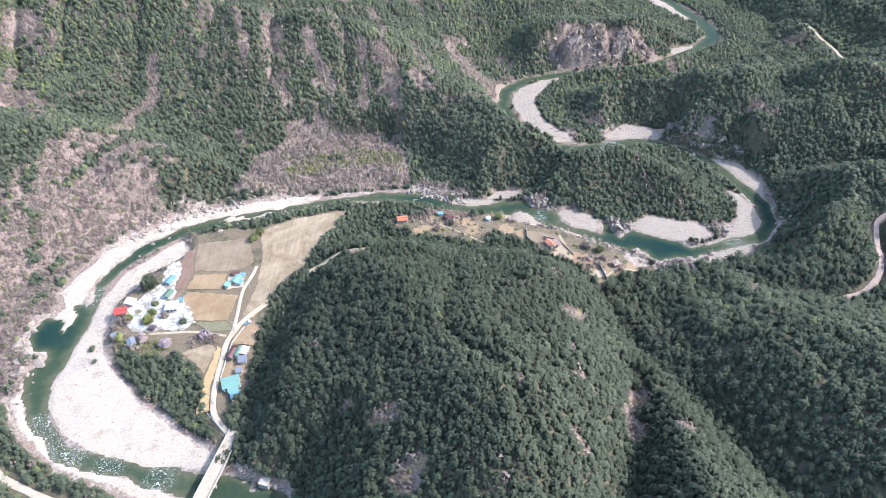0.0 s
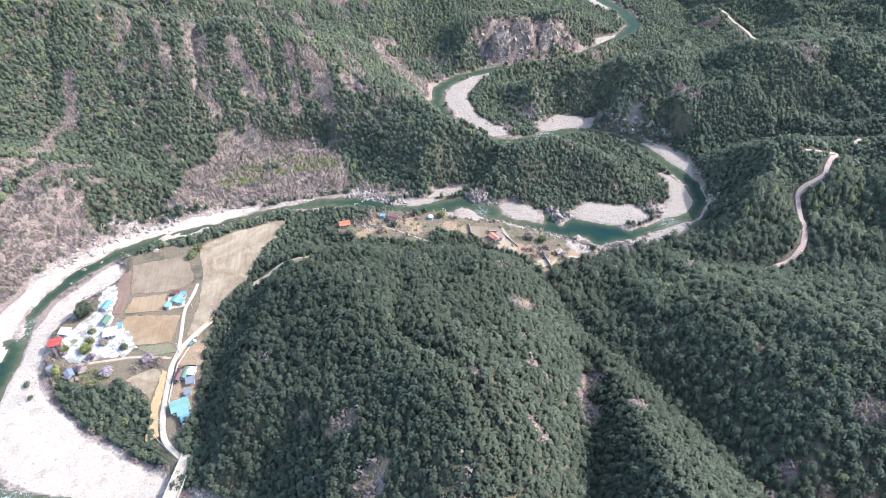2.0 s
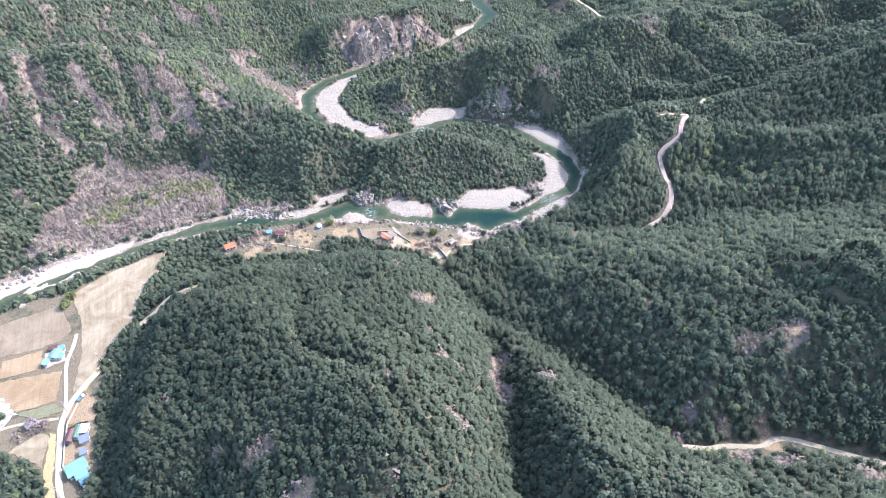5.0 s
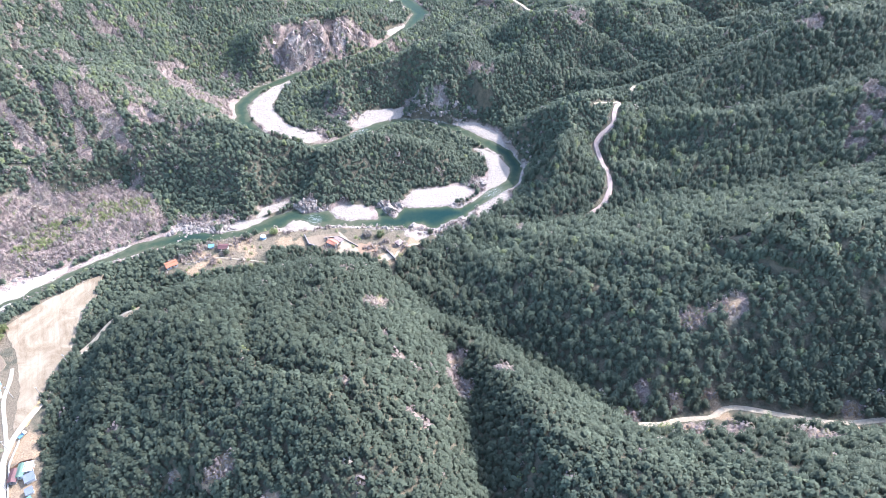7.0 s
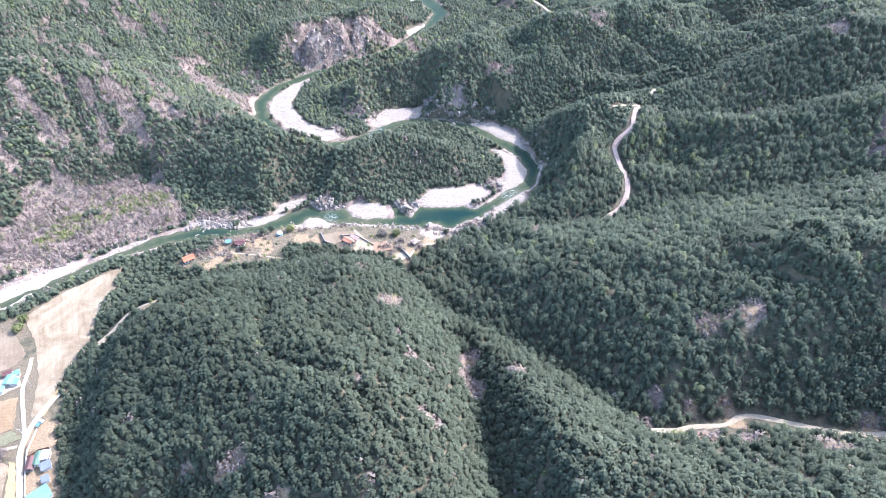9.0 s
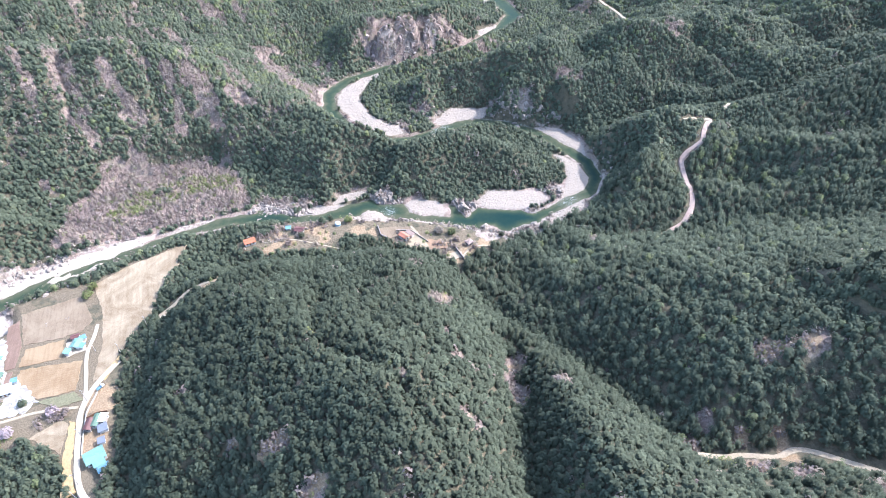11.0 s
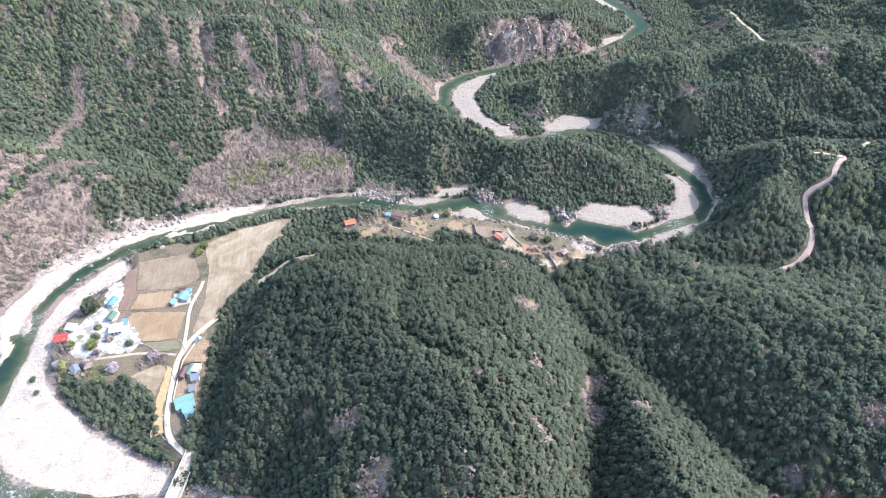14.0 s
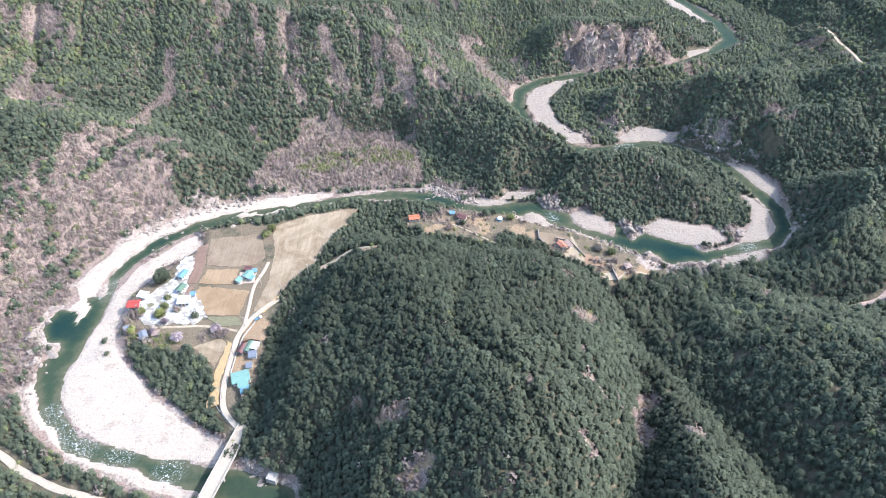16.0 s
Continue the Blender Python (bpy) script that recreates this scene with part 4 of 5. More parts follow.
# farm among the fields
house("farmhouse", "farmhouse with a teal metal roof among ploughed fields", -132.6, 288.2, 68, 5.8, 4.2, 2.6, ROOF["teal"], "gable", z=Y)
house("shed", "blue-roofed shed beside the field farmhouse", -129.8, 286.0, 68, 3.0, 2.4, 2.2, ROOF["blue"], "shed", z=Y, category="shed", openings=False)
house("shed", "small teal-roofed shed at the field's edge", -137.2, 283.6, 70, 3.2, 2.6, 2.2, ROOF["teal"], "shed", z=Y, category="shed", openings=False)
house("shed", "maroon-roofed farm shed behind the farmhouse", -134.0, 294.2, 5, 4.0, 2.6, 2.2, ROOF["maroon"], "gable", z=Y, category="shed", openings=False)
house("shed", "low blue-roofed lean-to beside the farm lane", -129.6, 292.2, 20, 2.6, 2.2, 2.0, ROOF["blue"], "shed", z=Y, category="shed", openings=False)
# round the white yard
house("guest_house", "riverside house with a red metal roof and blue trim", -196.2, 260.4, 6, 6.8, 5.2, 2.8, ROOF["red"], "gable", z=Y)
house("canopy", "white fabric canopy over the gravel yard", -193.6, 268.4, -12, 5.2, 4.2, 2.5, ROOF["white"], "flat", PLASTER, z=Y, category="canopy", openings=False)
house("hall", "low hall with a flat white roof", -166.6, 264.6, 8, 6.6, 5.8, 2.8, ROOF["white"], "flat", z=Y)
house("shed", "small blue-roofed shed behind the white hall", -162.8, 270.2, 8, 2.6, 2.2, 2.4, ROOF["blue"], "shed", z=Y, category="shed", openings=False)
house("shed", "long shed with a dull green roof", -172.2, 275.4, 72, 5.6, 3.6, 2.4, ROOF["green"], "gable", z=Y, category="shed")
house("cabin", "cabin with a bright blue roof and white walls", -174.9, 287.6, 72, 6.4, 3.4, 2.5, ROOF["blue"], "gable", z=Y, category="cabin")
house("shed", "dark grey gabled shed in the scrub", -181.6, 236.6, -58, 5.6, 3.6, 2.4, ROOF["grey"], "gable", z=Y, category="shed")
house("shed", "small white-fronted shed under blossom trees", -174.8, 238.2, 20, 3.6, 2.6, 2.2, ROOF["brown"], "shed", z=Y, category="shed")
house("shed", "dark little hut beside a yellow-green tree", -193.6, 241.6, 30, 2.6, 2.2, 2.0, ROOF["grey"], "shed", z=Y, category="shed", openings=False)
# river terrace to the north
house("cottage", "white cottage with a bright orange metal roof", -29.0, 349.0, 8, 6.8, 4.4, 2.5, ROOF["orange"], "gable", z=Y)
house("cottage", "dark cottage with a maroon tiled roof", 5.2, 351.2, -28, 5.6, 4.2, 2.4, ROOF["maroon"], "gable", DARKWALL, z=Y)
house("shed", "blue tarpaulin-covered shelter by the river", -2.0, 356.0, -10, 3.0, 2.0, 1.6, ROOF["blue"], "shed", z=Y, category="shelter", openings=False)
house("cottage", "cottage with a faded orange roof and white gable", 73.4, 323.4, -58, 6.4, 3.8, 2.5, ROOF["rust"], "gable", z=Y)
house("shed", "tan-roofed lean-to beside the orange-roofed cottage", 78.0, 325.0, -58, 6.0, 2.2, 2.0, ROOF["brown"], "shed", z=Y, category="shed", openings=False)
house("hut", "weathered brown hut near the river pool", 114.4, 304.4, 20, 4.0, 3.6, 2.2, ROOF["brown"], "hip", DARKWALL, z=Y, category="hut")
house("pump_house", "grey concrete pump house on the river rocks", -87.0, 152.6, -15, 5.0, 4.2, 2.6, CONCRETE, "flat", CONCRETE, eave=0.1, category="pump house", z=1.0, openings=False)


def water_tank(x, y, z):
    """A light-blue domed tank on a ring."""
    ob = thing("water_tank", "light-blue domed plastic water tank on the terrace", "tank", x, y, z)
    for name, prof, mat in (("drum", [(2.0, 0.0), (2.05, 0.9), (2.0, 1.6)], ROOF["blue"]), ("dome", [(2.0, 1.6), (1.6, 2.2), (0.9, 2.6), (0.0, 2.75)], ROOF["white"]), ("base_ring", [(2.3, -0.4), (2.3, 0.12), (2.0, 0.14)], CONCRETE)):
        bm, rows = bmesh.new(), []
        for r, h in prof:
            rows.append([bm.verts.new((max(r, 0.02) * math.cos(k * math.pi / 8), max(r, 0.02) * math.sin(k * math.pi / 8), h)) for k in range(16)])
        for a, b in zip(rows[:-1], rows[1:]):
            for k in range(16):
                bm.faces.new((a[k], a[(k + 1) % 16], b[(k + 1) % 16], b[k]))
        part(name, bm, mat, ob)


water_tank(32.0, 350.6, Y)


def wall_line(name, label, line, height, thick, material, category="wall"):
    """A garden wall made of straight runs."""
    ob = thing(name, label, category, line[0][0], line[0][1], Y)
    for (ax, ay), (bx, by) in zip(line[:-1], line[1:]):
        length, turn = math.hypot(bx - ax, by - ay), math.atan2(by - ay, bx - ax)
        run = part("wall_run", boxes((0, -thick / 2, -0.8, length, thick / 2, height), (-0.05, -thick / 2 - 0.06, height, length + 0.05, thick / 2 + 0.06, height + 0.12)), material, ob)
        run.matrix_local = Matrix.Translation((ax - line[0][0], ay - line[0][1], 0)) @ Matrix.Rotation(turn, 4, "Z")


wall_line("garden_wall", "dark stone wall enclosing the vegetable plot", [(58.5, 340), (58.5, 330), (62, 325.5)], 1.8, 0.5, DARKWALL)
wall_line("garden_wall", "low pale stone wall beside the orange-roofed cottage", [(70, 332), (80, 329), (88, 314)], 1.0, 0.5, ROCK)
wall_line("garden_wall", "low pale stone wall round the orange-roofed cottage yard", [(66, 320), (74, 312), (82, 307.4)], 0.9, 0.5, ROCK)
wall_line("garden_wall", "low concrete wall along the village lane", [(-123.6, 212), (-123.8, 225), (-123.4, 238), (-119, 250)], 0.9, 0.3, CONCRETE)
wall_line("garden_wall", "brown wooden fence round the old houses", [(-123, 234), (-118, 236), (-113, 235.4)], 1.5, 0.15, WOODWORK, "fence")
wall_line("garden_wall", "dark hedge-like fence by the terrace track", [(104, 302), (106, 291)], 1.8, 0.4, DARKWALL, "fence")


# ---- bridge ----
def make_bridge():
    a, b = Vector((-107.2, 180.0)), Vector((-125.2, 98.0))
    length, turn = (b - a).length, math.degrees(math.atan2(b.y - a.y, b.x - a.x))
    ob = thing("bridge", "plain grey concrete road bridge over the river", "bridge", a.x, a.y, 5.25, turn)
    part("deck", boxes((0, -3.5, -0.9, length, 3.5, 0.0)), CONCRETE, ob)
    part("road_surface", boxes((0, -2.9, 0.0, length, 2.9, 0.05)), LANE, ob)
    for s in (-1, 1):
        part("parapet", boxes((0, s * 3.5 - 0.3 * (s > 0), 0.0, length, s * 3.5 + 0.3 * (s < 0), 0.75)), CONCRETE, ob)
        for k in range(int(length / 4)):
            part("post", boxes((k * 4 + 0.4, s * 3.56 - 0.14, -0.3, k * 4 + 0.8, s * 3.56 + 0.14, 0.95)), CONCRETE, ob)
    for k in range(5):
        x = 14 + k * 15
        part("pier", boxes((x - 0.6, -2.6, -8.0, x + 0.6, 2.6, -1.5), (x - 0.9, -3.3, -1.5, x + 0.9, 3.3, -0.9)), CONCRETE, ob)
    part("abutment", boxes((-1.5, -4.2, -6, 5.0, 4.2, -0.9)), CONCRETE, ob)


make_bridge()


def guard_rail(line, z):
    ob = thing("guard_rail", "galvanised guard rail beside the lane above the bridge", "rail", line[0][0], line[0][1], z)
    for (ax, ay), (bx, by) in zip(line[:-1], line[1:]):
        length, turn = math.hypot(bx - ax, by - ay), math.atan2(by - ay, bx - ax)
        m = Matrix.Translation((ax - line[0][0], ay - line[0][1], 0)) @ Matrix.Rotation(turn, 4, "Z")
        part("beam", boxes((0, -0.04, 0.55, length, 0.04, 0.9)), STEEL, ob).matrix_local = m
        for k in range(max(1, int(length / 2))):
            part("post", boxes((k * 2.0, 0.04, -0.6, k * 2.0 + 0.12, 0.16, 0.9)), STEEL, ob).matrix_local = m


guard_rail([(-112.6, 178.5), (-117.6, 183.0), (-123.2, 188.0), (-127.2, 193.0)], 4.9)


# ---- vehicles and poles ----
def pickup(x, y, turn):
    ob = thing("pickup_truck", "small white pickup truck parked beside the lane", "truck", x, y, 4.9, turn)
    part("cab", boxes((0.6, -0.8, 0.5, 2.2, 0.8, 1.2), (0.75, -0.72, 1.2, 1.85, 0.72, 1.85)), ROOF["white"], ob)
    part("cargo_bed", boxes((-2.3, -0.82, 0.55, 0.55, 0.82, 0.75), (-2.3, -0.82, 0.75, 0.55, -0.76, 1.1), (-2.3, 0.76, 0.75, 0.55, 0.82, 1.1), (-2.3, -0.76, 0.75, -2.24, 0.76, 1.1)), ROOF["blue"], ob)
    part("windscreen", boxes((1.8, -0.66, 1.22, 1.9, 0.66, 1.78)), GLASS, ob)
    for wx in (-1.5, 1.4):
        for wy in (-0.78, 0.62):
            bm = bmesh.new()
            bmesh.ops.create_cone(bm, cap_ends=True, segments=12, radius1=0.32, radius2=0.32, depth=0.2, matrix=Matrix.Translation((wx, wy + 0.08, 0.32)) @ Matrix.Rotation(math.pi / 2, 4, "X"))
            part("wheel", bm, DARKWALL, ob)


pickup(-117.5, 252.6, 40)


def make_pole():
    ob = thing("utility_pole", "grey concrete utility pole beside the lane", "pole", 0, 0, 0, 0, "poles along the lane")
    bm = bmesh.new()
    bmesh.ops.create_cone(bm, cap_ends=True, segments=8, radius1=0.2, radius2=0.12, depth=10.5, matrix=Matrix.Translation((0, 0, 4.75)))
    part("shaft", bm, CONCRETE, ob)
    part("cross_arm", boxes((-0.9, -0.06, 9.2, 0.9, 0.06, 9.35)), STEEL, ob)
    for x in (-0.8, 0.0, 0.8):
        part("insulator", boxes((x - 0.06, -0.06, 9.35, x + 0.06, 0.06, 9.6)), PLASTER, ob)
    return ob


POLES = [(-123.6, 196, 10), (-123.8, 222, 5), (-124.0, 246, -20), (-108.0, 274, -40), (-94.0, 291, -45), (-122.5, 281, 5)]
pole = make_pole()
pole.matrix_world = pose(POLES[0][0], POLES[0][1], 4.5, 0, 0, POLES[0][2])
for px, py, turn in POLES[1:]:
    copy_thing(pole, pose(px, py, 4.5, 0, 0, turn))


# ---- rocks ----
def rock_mesh(name, rng, size, detail=2, square=0.5):
    """An angular boulder."""
    bm = bmesh.new()
    bmesh.ops.create_icosphere(bm, subdivisions=detail, radius=1.0)
    off = Vector(rng.rand(3) * 9)
    cuts = [(Vector(rng.randn(3)).normalized(), 0.45 + 0.32 * rng.rand()) for _ in range(11)]
    for v in bm.verts:
        for n, far in cuts:
            over = v.co.dot(n) - far
            if over > 0:
                v.co -= n * over
        v.co *= 1 + 0.22 * noise.noise(v.co * 2.2 + off) + 0.07 * (rng.rand() - 0.5)
        v.co = Vector((v.co.x * size[0], v.co.y * size[1], v.co.z * size[2]))
    return bm


rock_rng = np.random.RandomState(3)
BOULDERS = [(125, 344, 5.0, 5.2), (132.5, 320.5, 5.0, 5.4), (131, 347, 3.6, 3.6), (136.5, 315.5, 3.4, 3.0), (158, 311, 3.0, 1.8), (196, 346, 4.0, 3.0), (201, 343, 3.2, 2.4), (149, 309, 2.6, 1.6), (-202, 329, 2.2, 1.4),
            (-192, 335, 2.0, 1.2), (-207, 316, 1.8, 1.2), (-230, 213, 1.6, 1.0), (-229, 205, 1.4, 0.9), (-233, 226, 5.0, 0.9), (-21, 379, 2.4, 1.2), (-16, 381, 1.8, 1.0), (66, 371, 2.6, 1.8), (172, 463, 2.4, 1.5)]
for bx, by, br, bh in BOULDERS:
    ob = part("boulder", rock_mesh("boulder", rock_rng, (br, br * (0.6 + 0.3 * rock_rng.rand()), bh), 3), ROCK)
    ob.matrix_world = pose(bx, by, max(level(bx, by), -0.6) + bh * 0.1, 0, 0, rock_rng.rand() * 360)
    tagged(ob, "large pale granite boulder at the river's edge", "boulder", "river boulders")


BLOCKS = []
for k in range(12):
    block = bpy.data.meshes.new("rock")
    bm = rock_mesh("rock", rock_rng, (1.0, 0.6 + 0.35 * rock_rng.rand(), 0.65 + 0.3 * rock_rng.rand()), 2)
    bm.to_mesh(block)
    bm.free()
    block.materials.append(ROCK)
    BLOCKS.append(block)


CLIFF_BLOCKS = [b.copy() for b in BLOCKS]
for b in CLIFF_BLOCKS:
    b.materials[0] = CLIFF


def outcrop(label, line, count, size, spread, lift=0.0, blocks=BLOCKS):
    """A craggy bank of angular blocks sunk in the ground along a line; each block is a part."""
    rng = rock_rng
    ob = thing("rock_outcrop", label, "rocks", line[0][0], line[0][1], level(*line[0][:2]))
    s = rng.rand(count) * (len(line) - 1)
    i = np.minimum(s.astype(int), len(line) - 2)
    pts = np.array(line, float)
    at = pts[i] + (pts[i + 1] - pts[i]) * (s - i)[:, None] + spread * 0.5 * rng.randn(count, 2)
    high = land(at[:, 0], at[:, 1])[0]
    for (x, y), z in zip(at, high):
        r = 1.35 * size * (0.4 + 0.85 * rng.rand() ** 2.2)
        rock = new("rock", blocks[rng.randint(len(blocks))])
        rock.parent = ob
        rock.matrix_local = Matrix.Translation((x - line[0][0], y - line[0][1], max(z, -0.5) - ob.location.z - r * 0.12)) @ pose(0, 0, 0, rng.randn() * 16, rng.randn() * 16, rng.rand() * 360) @ Matrix.Diagonal((r, r, r * (0.8 + lift), 1))
    return ob


outcrop("craggy pale granite bank below the pine hill", [(-94, 152), (-84, 152), (-74, 150), (-68, 144)], 44, 2.0, 2.6)
outcrop("jagged granite bank across from the orange-roofed cottage", [(-22, 391), (-12, 387), (-2, 384), (8, 381), (14, 380)], 190, 2.2, 7)
outcrop("jagged granite crag between two gravel bars", [(64, 380), (70, 373), (80, 369)], 40, 2.6, 3.0, 0.5)
outcrop("dark-streaked granite crag beside the green pool", [(118, 356), (124, 348), (128, 345), (133, 348)], 34, 2.8, 3, 0.5)
outcrop("granite rocks at the tip of the wooded neck", [(188, 349), (198, 347), (204, 349)], 24, 2.6, 4)
outcrop("tall columnar granite cliff above the far bend", [(100, 596), (120, 596), (140, 597), (160, 598), (180, 603), (200, 608)], 80, 2.4, 9, 1.0, CLIFF_BLOCKS)
outcrop("pale granite ledges along the far river bend", [(98, 477), (112, 473), (126, 475), (139, 476), (150, 482)], 110, 2.0, 6)
outcrop("granite ledges below the dark ridge", [(188, 466), (196, 458), (205, 452), (217, 443), (232, 436), (243, 428)], 120, 2.2, 6, 0.2)
outcrop("white granite ledges along the village reach", [(-222, 330), (-206, 346), (-188, 356), (-170, 365), (-154, 373), (-138, 378), (-106, 388)], 170, 1.9, 7)
outcrop("white granite rocks beside the fields", [(-178, 334), (-160, 340), (-146, 345), (-134, 350)], 40, 2.0, 4)
outcrop("pale rocks along the river terrace", [(84, 340), (104, 330), (122, 320), (138, 312), (158, 313), (170, 313)], 70, 1.8, 3.5)
outcrop("rough stones in the shallow riffle below the pool", [(170, 332), (182, 330), (192, 326), (198, 322)], 90, 0.8, 8)
outcrop("pale rocks beside the terraced shore", [(44, 356), (58, 350), (74, 345), (88, 340)], 40, 1.2, 3)
outcrop("rocky west bank of the deep green pool", [(-252, 250), (-250, 236), (-240, 222), (-238, 205), (-230, 192)], 50, 2.6, 5)
outcrop("white rocks along the east side of the bend", [(246, 350), (250, 366), (248, 384)], 36, 2.2, 4)
outcrop("heap of pale quarried stones beside the cottage", [(-22, 348), (-14, 347), (-10, 346)], 26, 1.0, 2)
outcrop("pale broken rock in a bare forest gully", [(93, 163), (97, 171), (98, 180), (104, 190)], 60, 1.3, 4)
outcrop("bare tan rock slab on the spur's tip", [(112, 166), (117, 171)], 14, 1.6, 2.5)
outcrop("white broken stones strewn along the reddish mountain road", [(283, 312), (281, 304), (278, 294), (271, 283), (262, 274)], 60, 0.7, 3)
outcrop("foundation stones of a ruined house in the stubble field", [(-152, 309), (-142, 309), (-140, 314), (-152, 314), (-152, 309)], 46, 0.5, 1.2)
outcrop("broken granite at the foot of the columnar cliff", [(72, 571), (96, 580), (120, 586), (138, 588), (157, 589), (182, 594)], 90, 1.7, 5)
outcrop("rocks beside the bridge abutment", [(-104, 162), (-98, 158), (-94, 155)], 26, 1.6, 3)


# ---- single trees ----
def crown_shape(rng, tufts, height, radius, core=True, size=0.62, form=0.75, low=0.22, wild=0.45):
    """Places and triangles of one crown: leaf tufts laid over an uneven, lumpy dome, round a darker heart."""
    verts, faces, dome = [], [], []
    if core:
        rings, sides = ((low, 0.66), (0.6, 0.62)), 4
        for h, r in rings:
            for k in range(sides):
                a = 2 * math.pi * (k + rng.rand() * 0.5) / sides
                q = radius * r * (0.8 + 0.3 * rng.rand())
                verts.append((q * math.cos(a), q * math.sin(a), height * h))
                dome.append((math.cos(a), math.sin(a), 0.2 + h))
        verts.append((0, 0, height * 0.9))
        dome.append((0, 0, 1.3))
        for k in range(sides):
            a, b = k, (k + 1) % sides
            faces += [(a, b, b + sides), (a, b + sides, a + sides), (sides + a, sides + b, 2 * sides)]
    lean = rng.rand(2) * 0.3 - 0.15
    lobes, shift = rng.randint(3, 6), rng.rand() * 6.28
    for k in range(tufts):
        h = 1 - (1 - (k + rng.rand()) / tufts) ** 0.62
        turn = 2.4 * k + rng.rand() * 0.9
        lump = 0.86 + 0.22 * math.sin(lobes * turn + 4 * h + shift) + 0.22 * (rng.rand() - 0.5)
        r = radius * lump * (1 - h ** 1.8) ** form * (0.62 + 0.38 * min(1, h / 0.2))
        c = np.array([r * math.cos(turn) + lean[0] * h * radius, r * math.sin(turn) + lean[1] * h * radius, height * (low + (1 - low) * h * (0.94 + 0.12 * rng.rand()))])
        out = np.array([math.cos(turn) * (1 - 0.6 * h), math.sin(turn) * (1 - 0.6 * h), 0.45 + 0.7 * h])
        dome += [tuple(out)] * 3
        out = out + (rng.rand(3) - 0.5) * 2 * wild
        out /= np.linalg.norm(out)
        u = np.cross(out, rng.rand(3) - 0.5)
        u /= np.linalg.norm(u)
        v, s, base = np.cross(out, u), radius * size * (0.7 + 0.6 * rng.rand()), len(verts)
        for ang in (0.0, 2.1, 4.2):
            w = ang + 0.5 * (rng.rand() - 0.5)
            verts.append(tuple(c + s * (math.cos(w) * u + math.sin(w) * v) - out * 0.12 * s))
        faces.append((base, base + 1, base + 2))
    return np.array(verts), np.array(faces), np.array(dome)


def tree(name, label, x, y, height, radius, material, tufts, seed, tint=0.5, group="", form=0.45, base=None):
    """A trunk with limbs, and a crown of leaf tufts with gaps."""
    r = np.random.RandomState(seed)
    ob = thing(name, label, "tree", x, y, level(x, y) if base is None else base, r.rand() * 360, group)
    bm = bmesh.new()
    bmesh.ops.create_cone(bm, cap_ends=True, segments=7, radius1=0.05 * height * 0.55, radius2=0.05, depth=height * 0.85, matrix=Matrix.Translation((0, 0, height * 0.4)))
    for k in range(7):
        a, h = k * 2.4 + r.rand(), height * (0.25 + 0.08 * k)
        m = Matrix.Translation((0, 0, h)) @ Matrix.Rotation(a, 4, "Z") @ Matrix.Rotation(radians(58), 4, "Y") @ Matrix.Translation((0, 0, radius * 0.4))
        bmesh.ops.create_cone(bm, cap_ends=False, segments=5, radius1=0.09, radius2=0.03, depth=radius * 0.85, matrix=m)
    part("trunk", bm, BARK, ob)
    V, F, N, base_i = [], [], [], 0
    for k in range(6):
        a, q = k * 1.05 + r.rand(), radius * (0.5 if k else 0.0)
        v, f, n = crown_shape(r, tufts // 6, height * (0.62 if k else 0.8), radius * (0.62 if k else 0.75), False, 0.30, form, 0.1)
        V.append(v + np.array([q * math.cos(a), q * math.sin(a), height * (0.16 + 0.1 * r.rand())]))
        F.append(f + base_i)
        N.append(n * 0.8 + np.array([0, 0, 0.4]))
        base_i += len(v)
    V, F = np.concatenate(V), np.concatenate(F)
    crown = new("crown", quick_mesh("crown", V, F, material, {"tint": np.clip(tint + 0.25 * (r.rand(len(V)) - 0.5), 0, 1), "canopy": np.concatenate(N)}))
    crown.parent = ob
    return ob



tree("tree", "large round dark-green tree on the yard's edge", -186.6, 283.4, 10.5, 5.4, PINE, 620, 1, 0.7)
tree("tree", "bright yellow-green tree in the white yard", -178.0, 253.6, 6.0, 3.4, SPRING, 320, 2, 0.75)
tree("tree", "yellow-green tree beside the red-roofed house", -189.4, 255.0, 5.0, 2.5, SPRING, 240, 3, 0.75)
tree("tree", "yellow-green tree in the riverside scrub", -190.0, 240.6, 5.0, 2.7, SPRING, 240, 4, 0.7)
tree("tree", "olive-leaved tree in the white yard", -177.6, 260.4, 5.0, 2.7, SPRING, 240, 5, 0.25)
tree("tree", "low olive shrub-like tree on a white island", -178.4, 268.2, 3.4, 2.2, SPRING, 180, 6, 0.1)
tree("tree", "small dark pine in the white yard", -156.6, 253.8, 4.0, 2.4, PINE, 220, 7, 0.6)
tree("tree", "bare-twigged tree beside the white hall", -169.0, 258.0, 4.6, 2.2, TWIG, 200, 8, 0.6)
tree("blossom_tree", "cherry tree in pale pink blossom", -161.4, 235.6, 6.0, 3.4, BLOSSOM, 360, 9, 0.7, "blossom trees")
tree("blossom_tree", "cherry tree in pale pink blossom", -140.4, 242.6, 5.4, 3.2, BLOSSOM, 330, 10, 0.6, "blossom trees")
tree("blossom_tree", "young cherry tree with dusky pink blossom", -173.0, 248.2, 4.8, 2.4, BLOSSOM, 240, 11, 0.1, "blossom trees")
tree("blossom_tree", "cherry tree with dusky blossom in the scrub", -177.4, 240.0, 4.8, 2.6, BLOSSOM, 240, 12, 0.15, "blossom trees")
tree("tree", "fresh green tree at the corner of the fields", -130.0, 327.6, 6.0, 3.2, SPRING, 300, 13, 0.3)
